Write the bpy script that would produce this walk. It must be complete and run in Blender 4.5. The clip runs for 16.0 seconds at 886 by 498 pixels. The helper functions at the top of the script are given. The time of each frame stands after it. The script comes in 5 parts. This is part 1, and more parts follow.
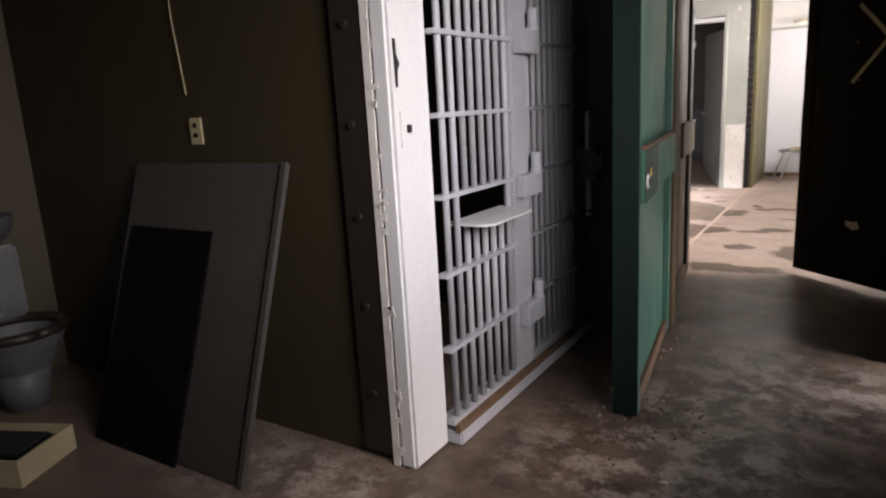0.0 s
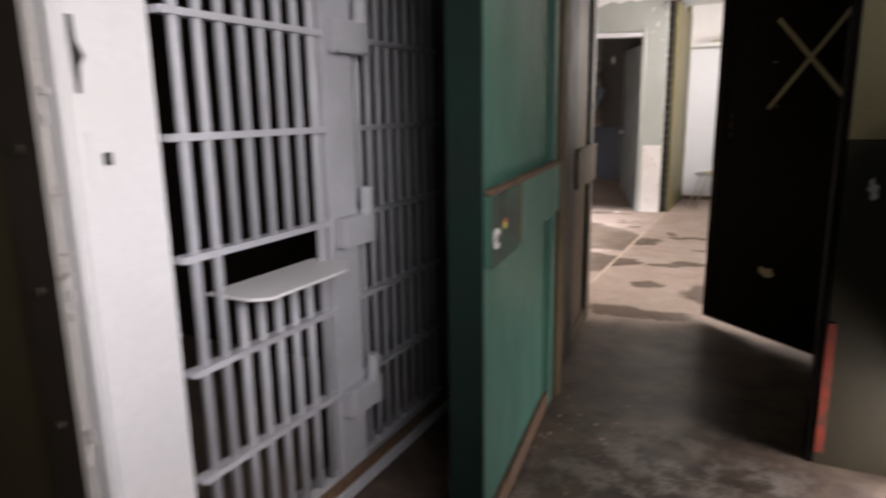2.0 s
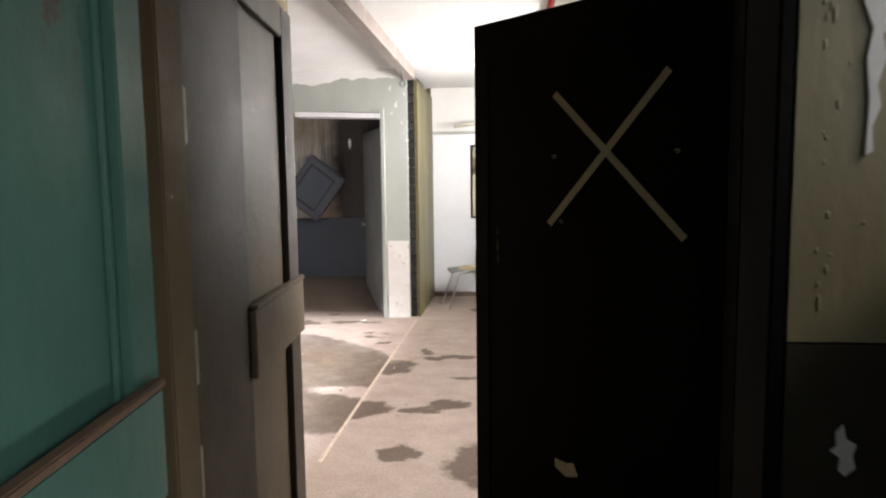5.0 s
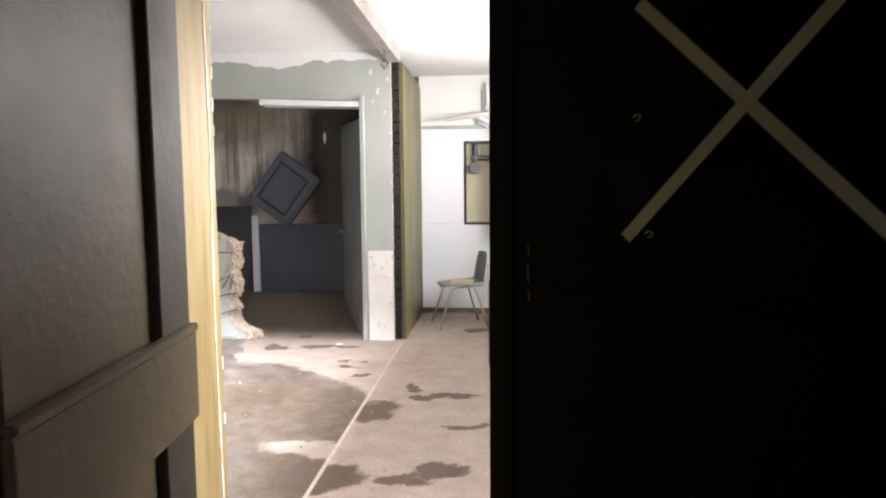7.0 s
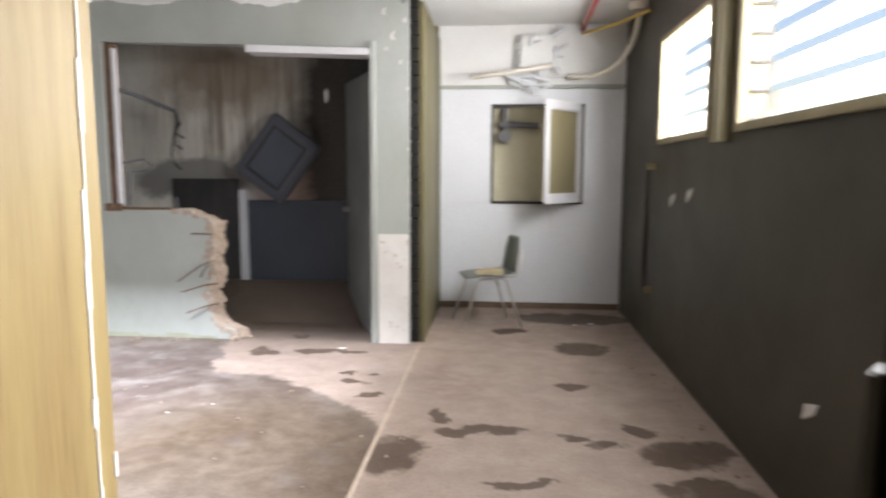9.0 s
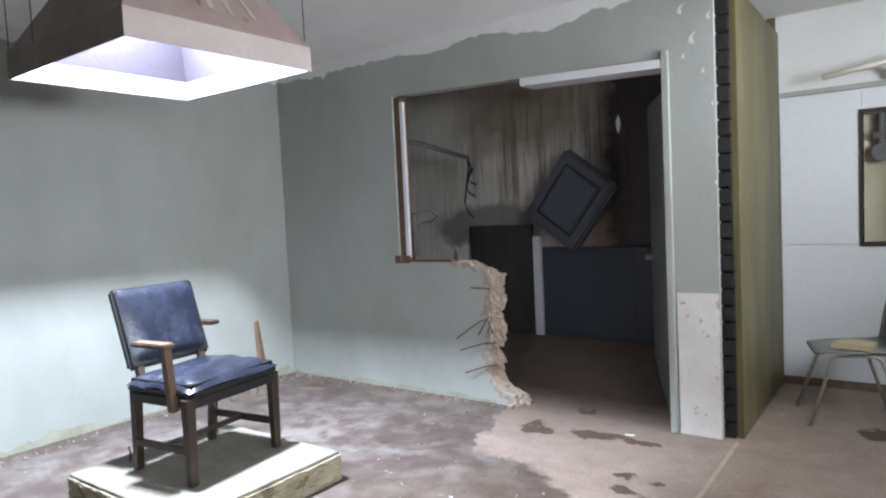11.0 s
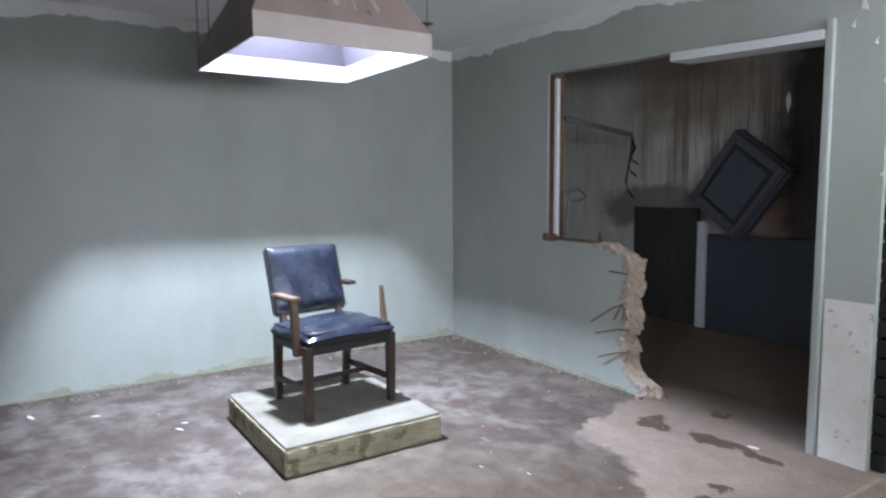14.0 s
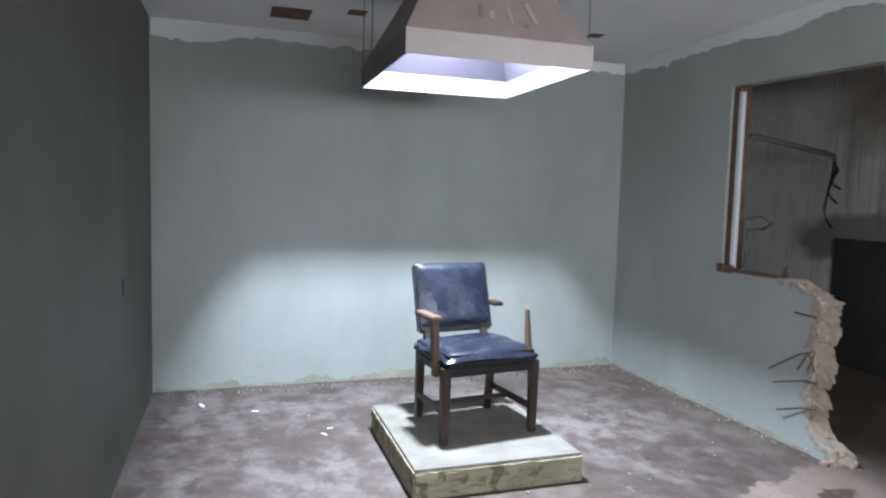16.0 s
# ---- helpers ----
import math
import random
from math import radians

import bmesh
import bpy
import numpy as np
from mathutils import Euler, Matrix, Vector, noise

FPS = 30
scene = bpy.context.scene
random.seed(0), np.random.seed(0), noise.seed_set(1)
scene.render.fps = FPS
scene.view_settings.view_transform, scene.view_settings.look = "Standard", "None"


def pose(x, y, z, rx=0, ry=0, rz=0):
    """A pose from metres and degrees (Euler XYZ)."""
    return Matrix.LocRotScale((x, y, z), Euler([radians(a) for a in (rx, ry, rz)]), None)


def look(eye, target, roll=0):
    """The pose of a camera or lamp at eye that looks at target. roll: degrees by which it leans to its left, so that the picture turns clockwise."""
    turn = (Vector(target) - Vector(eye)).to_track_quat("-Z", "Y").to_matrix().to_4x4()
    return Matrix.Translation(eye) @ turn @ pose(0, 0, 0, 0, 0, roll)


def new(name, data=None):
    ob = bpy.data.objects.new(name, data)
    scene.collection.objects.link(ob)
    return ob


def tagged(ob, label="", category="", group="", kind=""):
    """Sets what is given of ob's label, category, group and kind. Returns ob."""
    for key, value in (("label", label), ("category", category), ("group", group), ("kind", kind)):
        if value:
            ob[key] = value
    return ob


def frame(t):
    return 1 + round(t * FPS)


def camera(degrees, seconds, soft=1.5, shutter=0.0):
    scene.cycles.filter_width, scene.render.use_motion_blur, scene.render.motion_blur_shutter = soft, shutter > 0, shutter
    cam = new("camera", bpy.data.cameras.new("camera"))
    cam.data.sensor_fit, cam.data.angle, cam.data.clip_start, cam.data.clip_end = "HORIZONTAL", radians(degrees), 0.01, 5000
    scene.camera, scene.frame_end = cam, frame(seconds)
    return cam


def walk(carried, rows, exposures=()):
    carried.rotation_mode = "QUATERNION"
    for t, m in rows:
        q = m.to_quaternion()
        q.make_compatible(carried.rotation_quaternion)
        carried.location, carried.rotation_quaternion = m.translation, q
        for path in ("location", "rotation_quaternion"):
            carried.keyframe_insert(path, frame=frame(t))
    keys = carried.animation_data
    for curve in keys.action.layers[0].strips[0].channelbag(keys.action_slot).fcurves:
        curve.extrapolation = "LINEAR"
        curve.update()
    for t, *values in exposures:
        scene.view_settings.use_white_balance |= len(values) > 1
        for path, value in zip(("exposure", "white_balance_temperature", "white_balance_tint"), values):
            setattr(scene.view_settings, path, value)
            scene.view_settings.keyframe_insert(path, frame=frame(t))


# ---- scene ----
cam = camera(68.4, 16.0, soft=2.1, shutter=0.5)
PATH = [
    (0, (-0.759, 0.108, 1.317), (-1.816, 1.751, 0.889), -3.2),
    (0.5, (-0.803, 0.27, 1.305), (-1.93, 1.857, 0.846), -1.9),
    (1, (-0.882, 0.483, 1.36), (-2.059, 2.04, 0.922), -2.0),
    (1.5, (-0.864, 0.72, 1.331), (-1.931, 2.35, 0.877), -3.0),
    (2, (-0.768, 1.007, 1.339), (-1.654, 2.751, 0.923), -0.9),
    (2.5, (-0.73, 1.28, 1.333), (-1.262, 3.155, 0.882), 0.0),
    (3, (-0.801, 1.581, 1.358), (-1.222, 3.491, 0.941), -1.3),
    (3.5, (-0.82, 1.889, 1.385), (-1.275, 3.812, 1.075), 0.4),
    (4, (-0.821, 2.159, 1.429), (-1.264, 4.089, 1.148), 0.6),
    (4.5, (-0.901, 2.396, 1.452), (-1.166, 4.366, 1.23), 0.2),
    (5, (-0.966, 2.639, 1.463), (-1.167, 4.62, 1.269), -0.7),
    (7.5, (-1.149, 3.938, 1.395), (-1.287, 5.925, 1.217), -0.2),
    (8.0, (-1.253, 4.215, 1.37), (-1.300, 10.25, 0.75), 0.1),
    (8.5, (-1.348, 4.532, 1.355), (-1.262, 6.523, 1.181), 0.3),
    (9, (-1.37, 4.795, 1.343), (-1.541, 6.765, 1.107), 0.2),
    (9.5, (-1.369, 5.016, 1.358), (-1.966, 6.915, 1.157), -1.3),
    (11.8, (-1.006, 6.104, 1.431), (-2.342, 7.58, 1.242), -2.5),
    (12, (-0.998, 6.167, 1.434), (-2.382, 7.586, 1.167), -2.9),
    (12.5, (-0.942, 6.309, 1.445), (-2.462, 7.584, 1.192), -1.1),
    (13, (-0.743, 6.362, 1.452), (-2.316, 7.588, 1.303), -0.4),
    (13.5, (-0.604, 6.29, 1.464), (-2.203, 7.465, 1.216), 1.5),
    (14, (-0.566, 6.192, 1.47), (-2.23, 7.283, 1.274), -0.4),
    (14.5, (-0.529, 6.112, 1.501), (-2.228, 7.156, 1.349), -0.7),
    (15, (-0.556, 6.087, 1.46), (-2.327, 7.005, 1.317), -1.4),
    (15.5, (-0.613, 6.229, 1.484), (-2.459, 6.981, 1.327), -0.7),
    (16, (-0.651, 6.402, 1.509), (-2.547, 7.017, 1.347), 1.5),
]
walk(cam, [(t, look(eye, target, roll)) for t, eye, target, roll in PATH],
     exposures=[(0, 0.3, 7300, 19), (2, 0.1, 7300, 19), (3, 0.05, 7500, 16), (4, 0.3, 7100, 14), (5, 0.4, 7000, 14), (7.5, 0.42, 6800, 13), (9.5, 0.0, 6700, 13), (12, -0.68, 5950, 9), (16, -0.9, 5950, 10)])

# ---- world, sun, lamps ----
world = bpy.data.worlds.new("world")
scene.world = world
world.use_nodes = True
wn = world.node_tree.nodes
sky = wn.new("ShaderNodeTexSky")
sky.sky_type, sky.sun_disc = "NISHITA", False
sky.sun_elevation, sky.sun_rotation = radians(42), radians(70)
world.node_tree.links.new(sky.outputs[0], wn["Background"].inputs[0])
wn["Background"].inputs[1].default_value = 0.12
sun = new("sun", bpy.data.lights.new("sun", "SUN"))
sun.data.energy, sun.data.angle, sun.data.color = 1.2, radians(10), (1, 0.96, 0.9)
sun.matrix_world = look((6, 4, 6), (0, 5.5, 0))


def area(name, eye, target, sx, sy, watts, color=(1, 1, 1), spread=180):
    la = bpy.data.lights.new(name, "AREA")
    la.shape, la.size, la.size_y, la.energy, la.color, la.spread = "RECTANGLE", sx, sy, watts, color, radians(spread)
    ob = new(name, la)
    ob.matrix_world = look(eye, target)
    return ob


area("window_daylight", (-0.02, 9.18, 1.93), (-1.0, 9.38, 1.75), 1.1, 0.72, 105, (0.96, 0.98, 1))
# added lamp in an unseen length of window, tilted down to brighten the floor
area("window_daylight", (-0.02, 5.85, 1.93), (-0.95, 5.95, 0.6), 1.4, 0.72, 62, (0.96, 0.98, 1), 120)
area("window_daylight", (-0.02, 7.38, 1.93), (-1.0, 7.75, 1.2), 1.45, 0.72, 68, (0.96, 0.98, 1))
area("skylight_daylight", (-4.17, 7.58, 2.88), (-4.17, 7.58, 0), 0.17, 0.17, 385, (0.80, 0.88, 1), 132)
# added light on the cell front, from an unseen opening in the east wall
area("corridor_added_light", (-0.02, 1.0, 1.75), (-2.05, 2.1, 1.15), 1.3, 0.9, 14, (0.92, 0.95, 1), 78)
area("slot_daylight", (0.03, 3.45, 0.22), (-1.2, 3.1, 0.0), 0.28, 0.3, 17, (0.85, 0.9, 1))
area("slot_daylight", (0.03, 3.3, 1.9), (-1.2, 3.3, 1.2), 0.5, 0.55, 1.5, (0.9, 0.95, 1))


# ---- materials ----
def material(name, color, rough=0.7, metal=0.0, second=None, scale=3.0, amount=0.5, fine=40.0, bump=0.15, third=None, spots=6.0, cover=0.38, streak=1.0, spec=0.5):
    """Paint or bare stuff: a base colour, cloudy second colour, chipped third colour, fine grain and relief."""
    m = bpy.data.materials.new(name)
    m.use_nodes = True
    n, l = m.node_tree.nodes, m.node_tree.links
    p = n["Principled BSDF"]
    geo = n.new("ShaderNodeNewGeometry")
    mp = n.new("ShaderNodeMapping")
    mp.inputs["Scale"].default_value = (1, 1, streak)
    l.new(geo.outputs["Position"], mp.inputs[0])

    def noise_tex(s, d=6, r=0.6, src=mp):
        t = n.new("ShaderNodeTexNoise")
        t.inputs["Scale"].default_value, t.inputs["Detail"].default_value, t.inputs["Roughness"].default_value = s, d, r
        l.new(src.outputs[0], t.inputs["Vector"])
        return t

    def ramp(src, a, b):
        r = n.new("ShaderNodeMapRange")
        r.inputs[1].default_value, r.inputs[2].default_value = a, b
        l.new(src, r.inputs[0])
        return r.outputs[0]

    def mix(fac, a, b):
        x = n.new("ShaderNodeMix")
        x.data_type = "RGBA"
        for sock, v in ((x.inputs[0], fac), (x.inputs[6], a), (x.inputs[7], b)):
            if isinstance(v, (tuple, list)):
                sock.default_value = (*v, 1)
            elif isinstance(v, (int, float)):
                sock.default_value = v
            else:
                l.new(v, sock)
        return x.outputs[2]

    second = second or tuple(c * 0.6 for c in color)
    big = noise_tex(scale)
    small = noise_tex(fine, 4)
    f = n.new("ShaderNodeMath")
    f.operation = "MULTIPLY"
    l.new(ramp(big.outputs[0], 0.38, 0.68), f.inputs[0])
    f.inputs[1].default_value = amount
    col = mix(f.outputs[0], color, second)
    col = mix(ramp(small.outputs[0], 0.3, 0.9), col, tuple(c * 0.87 for c in color))
    if third:
        sp = noise_tex(spots, 8, 0.7)
        col = mix(ramp(sp.outputs[0], 1 - cover + 0.0, 1 - cover + 0.025), col, third)
    l.new(col, p.inputs["Base Color"])
    rr = n.new("ShaderNodeMapRange")
    rr.inputs[3].default_value, rr.inputs[4].default_value = max(0.05, rough - 0.15), min(1, rough + 0.15)
    l.new(big.outputs[0], rr.inputs[0])
    l.new(rr.outputs[0], p.inputs["Roughness"])
    p.inputs["Metallic"].default_value = metal
    p.inputs["Specular IOR Level"].default_value = spec
    b = n.new("ShaderNodeBump")
    b.inputs["Strength"].default_value, b.inputs["Distance"].default_value = bump, 0.01
    l.new(small.outputs[0], b.inputs["Height"])
    l.new(b.outputs[0], p.inputs["Normal"])
    return m


M = dict(
    brown=material("brown_wall_paint", (0.040, 0.030, 0.013), 0.55, second=(0.026, 0.020, 0.011), scale=1.6, amount=0.7, third=(0.3, 0.28, 0.24), spots=7, cover=0.235),
    khaki=material("khaki_wall_paint", (0.27, 0.23, 0.13), 0.45, second=(0.17, 0.14, 0.08), scale=2.5, amount=0.7, third=(0.5, 0.49, 0.45), spots=5, cover=0.25, streak=0.4),
    tan=material("tan_wall_paint", (0.30, 0.225, 0.10), 0.5, second=(0.14, 0.082, 0.026), scale=11, amount=1.0, third=(0.62, 0.56, 0.42), spots=14, cover=0.25, streak=0.10),
    olive=material("dark_olive_paint", (0.032, 0.026, 0.013), 0.5, second=(0.019, 0.015, 0.008), scale=1.5, amount=0.7, third=(0.4, 0.39, 0.36), spots=6, cover=0.22),
    greygreen=material("grey_green_wall_paint", (0.375, 0.395, 0.37), 0.6, second=(0.27, 0.285, 0.245), scale=1.3, amount=0.9, third=(0.5, 0.51, 0.49), spots=9, cover=0.225, streak=0.6, bump=0.05),
    # grey green darkened for the south wall, which gets little light
    greygreenshade=material("shaded_grey_green_paint", (0.088, 0.092, 0.075), 0.6, second=(0.058, 0.06, 0.048), scale=1.2, amount=0.7, third=(0.3, 0.3, 0.28), spots=9, cover=0.22, streak=0.5),
    ceiling=material("white_ceiling_plaster", (0.74, 0.74, 0.73), 0.85, second=(0.6, 0.59, 0.58), scale=1.5, amount=0.6, third=(0.5, 0.48, 0.45), spots=4, cover=0.24),
    white=material("white_paint", (0.72, 0.72, 0.74), 0.5, second=(0.6, 0.59, 0.58), scale=2, amount=0.5, third=(0.34, 0.26, 0.2), spots=9, cover=0.24),
    panelwhite=material("pale_wall_panel", (0.66, 0.68, 0.71), 0.55, second=(0.56, 0.58, 0.6), scale=1.5, amount=0.5),
    barewhite=material("flaking_white_plaster", (0.70, 0.68, 0.65), 0.8, second=(0.6, 0.56, 0.52), scale=9, amount=0.7, third=(0.40, 0.32, 0.26), spots=10, cover=0.39),
    steel=material("grey_painted_steel", (0.45, 0.46, 0.50), 0.42, second=(0.33, 0.33, 0.35), scale=4, amount=0.6, third=(0.22, 0.13, 0.08), spots=14, cover=0.24),
    darksteel=material("dark_grey_steel", (0.12, 0.12, 0.13), 0.5, second=(0.06, 0.055, 0.05), scale=4, amount=0.7, third=(0.2, 0.12, 0.07), spots=12, cover=0.25),
    green=material("green_door_paint", (0.056, 0.150, 0.114), 0.42, second=(0.036, 0.10, 0.074), scale=3, amount=0.9, third=(0.085, 0.055, 0.038), spots=9, cover=0.36, streak=0.6),
    # much darker than the door's green, for its free edge
    darkgreen=material("dark_green_edge", (0.007, 0.018, 0.015), 0.55, second=(0.008, 0.012, 0.01), scale=6, amount=0.7, third=(0.25, 0.29, 0.26), spots=16, cover=0.22, spec=0.12),
    rust=material("rusty_brown_steel", (0.15, 0.085, 0.048), 0.8, second=(0.06, 0.04, 0.03), scale=14, amount=0.9, third=(0.30, 0.2, 0.12), spots=20, cover=0.35),
    lockrust=material("blackened_rusty_plate", (0.035, 0.075, 0.056), 0.6, second=(0.05, 0.034, 0.022), scale=12, amount=0.95, third=(0.02, 0.016, 0.013), spots=9, cover=0.42),
    khakidoor=material("khaki_door_paint", (0.115, 0.083, 0.045), 0.5, second=(0.07, 0.05, 0.028), scale=3, amount=0.7, third=(0.07, 0.05, 0.04), spots=8, cover=0.24),
    darkbrown=material("dark_brown_steel", (0.022, 0.016, 0.011), 0.5, second=(0.012, 0.009, 0.007), scale=4, amount=0.7, third=(0.22, 0.17, 0.12), spots=11, cover=0.22),
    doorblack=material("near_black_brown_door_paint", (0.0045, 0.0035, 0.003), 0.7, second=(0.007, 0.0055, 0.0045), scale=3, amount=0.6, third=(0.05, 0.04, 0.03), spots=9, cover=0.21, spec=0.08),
    # khaki darkened for the shade on the door's stiles, with worn specks
    khakistile=material("shaded_worn_khaki_paint", (0.040, 0.029, 0.017), 0.55, second=(0.022, 0.016, 0.010), scale=5, amount=0.8, third=(0.14, 0.11, 0.07), spots=11, cover=0.25),
    tape=material("faded_masking_tape", (0.62, 0.55, 0.42), 0.8, second=(0.48, 0.42, 0.31), scale=12, amount=0.7),
    concrete=material("rough_concrete", (0.40, 0.32, 0.255), 0.95, second=(0.27, 0.21, 0.165), scale=12, amount=0.8, bump=0.8, third=(0.58, 0.52, 0.46), spots=16, cover=0.36),
    plinth=material("mossy_painted_concrete", (0.36, 0.325, 0.235), 0.9, second=(0.18, 0.155, 0.09), scale=7, amount=0.9, bump=0.5, third=(0.15, 0.13, 0.08), spots=8, cover=0.43),
    plinthtop=material("pale_dusty_concrete", (0.215, 0.20, 0.168), 0.9, second=(0.10, 0.086, 0.066), scale=5, amount=0.8, bump=0.4, third=(0.3, 0.27, 0.22), spots=4, cover=0.33),
    vinyl=material("worn_blue_black_vinyl", (0.012, 0.014, 0.023), 0.24, second=(0.037, 0.043, 0.068), scale=7, amount=0.7, fine=120, bump=0.1, spec=0.7),
    vinyledge=material("black_vinyl_edge", (0.009, 0.009, 0.010), 0.45, second=(0.014, 0.014, 0.015), scale=9, amount=0.5),
    wood=material("dark_stained_wood", (0.042, 0.025, 0.017), 0.42, second=(0.018, 0.012, 0.009), scale=8, amount=0.8, streak=0.15, third=(0.16, 0.11, 0.07), spots=9, cover=0.22),
    woodworn=material("worn_bare_wood", (0.12, 0.074, 0.046), 0.55, second=(0.06, 0.038, 0.025), scale=9, amount=0.8, streak=0.2),
    hood=material("pinkish_grey_hood_paint", (0.38, 0.295, 0.27), 0.55, second=(0.26, 0.195, 0.175), scale=6, amount=0.7, third=(0.6, 0.57, 0.54), spots=7, cover=0.30, streak=0.18),
    # darker tone of the hood colour, on its side panels and side rims
    hoodside=material("darker_hood_paint", (0.26, 0.22, 0.20), 0.6, second=(0.16, 0.13, 0.12), scale=5, amount=0.8, third=(0.55, 0.52, 0.5), spots=7, cover=0.26, streak=0.3),
    hoodrim=material("off_white_hood_rim_paint", (0.52, 0.455, 0.43), 0.5, second=(0.38, 0.30, 0.27), scale=5, amount=0.6),
    moss=material("mossy_lime_grime", (0.34, 0.345, 0.27), 0.9, second=(0.22, 0.225, 0.16), scale=7, amount=0.9, third=(0.16, 0.13, 0.10), spots=9, cover=0.36),
    alcoveolive=material("old_olive_wall_paint", (0.105, 0.09, 0.036), 0.5, second=(0.06, 0.05, 0.023), scale=3, amount=0.8, third=(0.34, 0.31, 0.22), spots=9, cover=0.26, streak=0.3),
    hoodlip=material("white_hood_lip", (0.22, 0.21, 0.24), 0.6, second=(0.17, 0.16, 0.19), scale=3, amount=0.5),
    hoodin=material("pale_lilac_hood_lining", (0.17, 0.15, 0.185), 0.6, second=(0.13, 0.115, 0.14), scale=3, amount=0.4),
    bluegrey=material("dark_blue_grey_paint", (0.062, 0.074, 0.096), 0.5, second=(0.045, 0.053, 0.068), scale=2, amount=0.7),
    blackboard=material("damp_black_stained_panel", (0.035, 0.035, 0.036), 0.7, second=(0.09, 0.085, 0.08), scale=5, amount=0.7, streak=0.3),
    plastic=material("dark_grey_plastic", (0.075, 0.08, 0.10), 0.5, second=(0.06, 0.062, 0.075), scale=5, amount=0.5),
    black=material("black_rubber", (0.012, 0.012, 0.012), 0.7, second=(0.02, 0.02, 0.02)),
    stainless=material("stainless_steel", (0.62, 0.62, 0.63), 0.3, 0.9, second=(0.45, 0.44, 0.43), scale=5, amount=0.6),
    plywood=material("weathered_plywood", (0.08, 0.063, 0.04), 0.7, second=(0.05, 0.038, 0.025), scale=3, amount=0.7, streak=0.2),
    hardboard=material("dark_grey_brown_board", (0.055, 0.049, 0.044), 0.7, second=(0.032, 0.027, 0.025), scale=3, amount=0.7),
    cardboard=material("cream_cardboard", (0.44, 0.37, 0.23), 0.85, second=(0.33, 0.27, 0.16), scale=6, amount=0.5),
    red=material("red_pipe_paint", (0.50, 0.035, 0.03), 0.4, second=(0.35, 0.03, 0.025), scale=5, amount=0.5),
    redpaint=material("worn_red_paint", (0.26, 0.03, 0.012), 0.6, second=(0.05, 0.035, 0.02), scale=22, amount=1.0),
    yellow=material("yellow_sticker", (0.75, 0.58, 0.12), 0.5, second=(0.7, 0.5, 0.1)),
    leafgrey=material("dim_grey_door_paint", (0.20, 0.205, 0.20), 0.5, second=(0.13, 0.13, 0.12), scale=2, amount=0.7),
    pipe=material("cream_plastic_pipe", (0.70, 0.66, 0.58), 0.5, second=(0.6, 0.55, 0.45), scale=6, amount=0.5),
    cream=material("cream_niche_paint", (0.62, 0.58, 0.42), 0.6, second=(0.5, 0.45, 0.3), scale=4, amount=0.6),
    chairgreen=material("grey_green_moulded_plastic", (0.16, 0.18, 0.16), 0.4, second=(0.12, 0.13, 0.12), scale=6, amount=0.5),
    chrome=material("dull_chrome", (0.55, 0.53, 0.5), 0.35, 0.8, second=(0.4, 0.36, 0.3), scale=20, amount=0.6),
    # near-black all over, for the dark joint beside the pillar
    brick=material("near_black_brick", (0.010, 0.008, 0.007), 0.95, second=(0.006, 0.005, 0.005), scale=10, amount=0.8, bump=0.5),
    paper=material("white_litter", (0.7, 0.7, 0.68), 0.8, second=(0.5, 0.5, 0.48)),
    ground=material("pale_outdoor_concrete", (0.62, 0.60, 0.56), 0.9, scale=0.6),
    dirt=material("brown_debris", (0.17, 0.12, 0.085), 0.95, second=(0.09, 0.065, 0.05), scale=20, amount=0.8),
)
glass = bpy.data.materials.new("frosted_glass")
glass.use_nodes = True
gp = glass.node_tree.nodes["Principled BSDF"]
gp.inputs["Base Color"].default_value = (0.93, 0.95, 0.95, 1)
gp.inputs["Transmission Weight"].default_value, gp.inputs["Roughness"].default_value = 1.0, 0.25
M["glass"] = glass


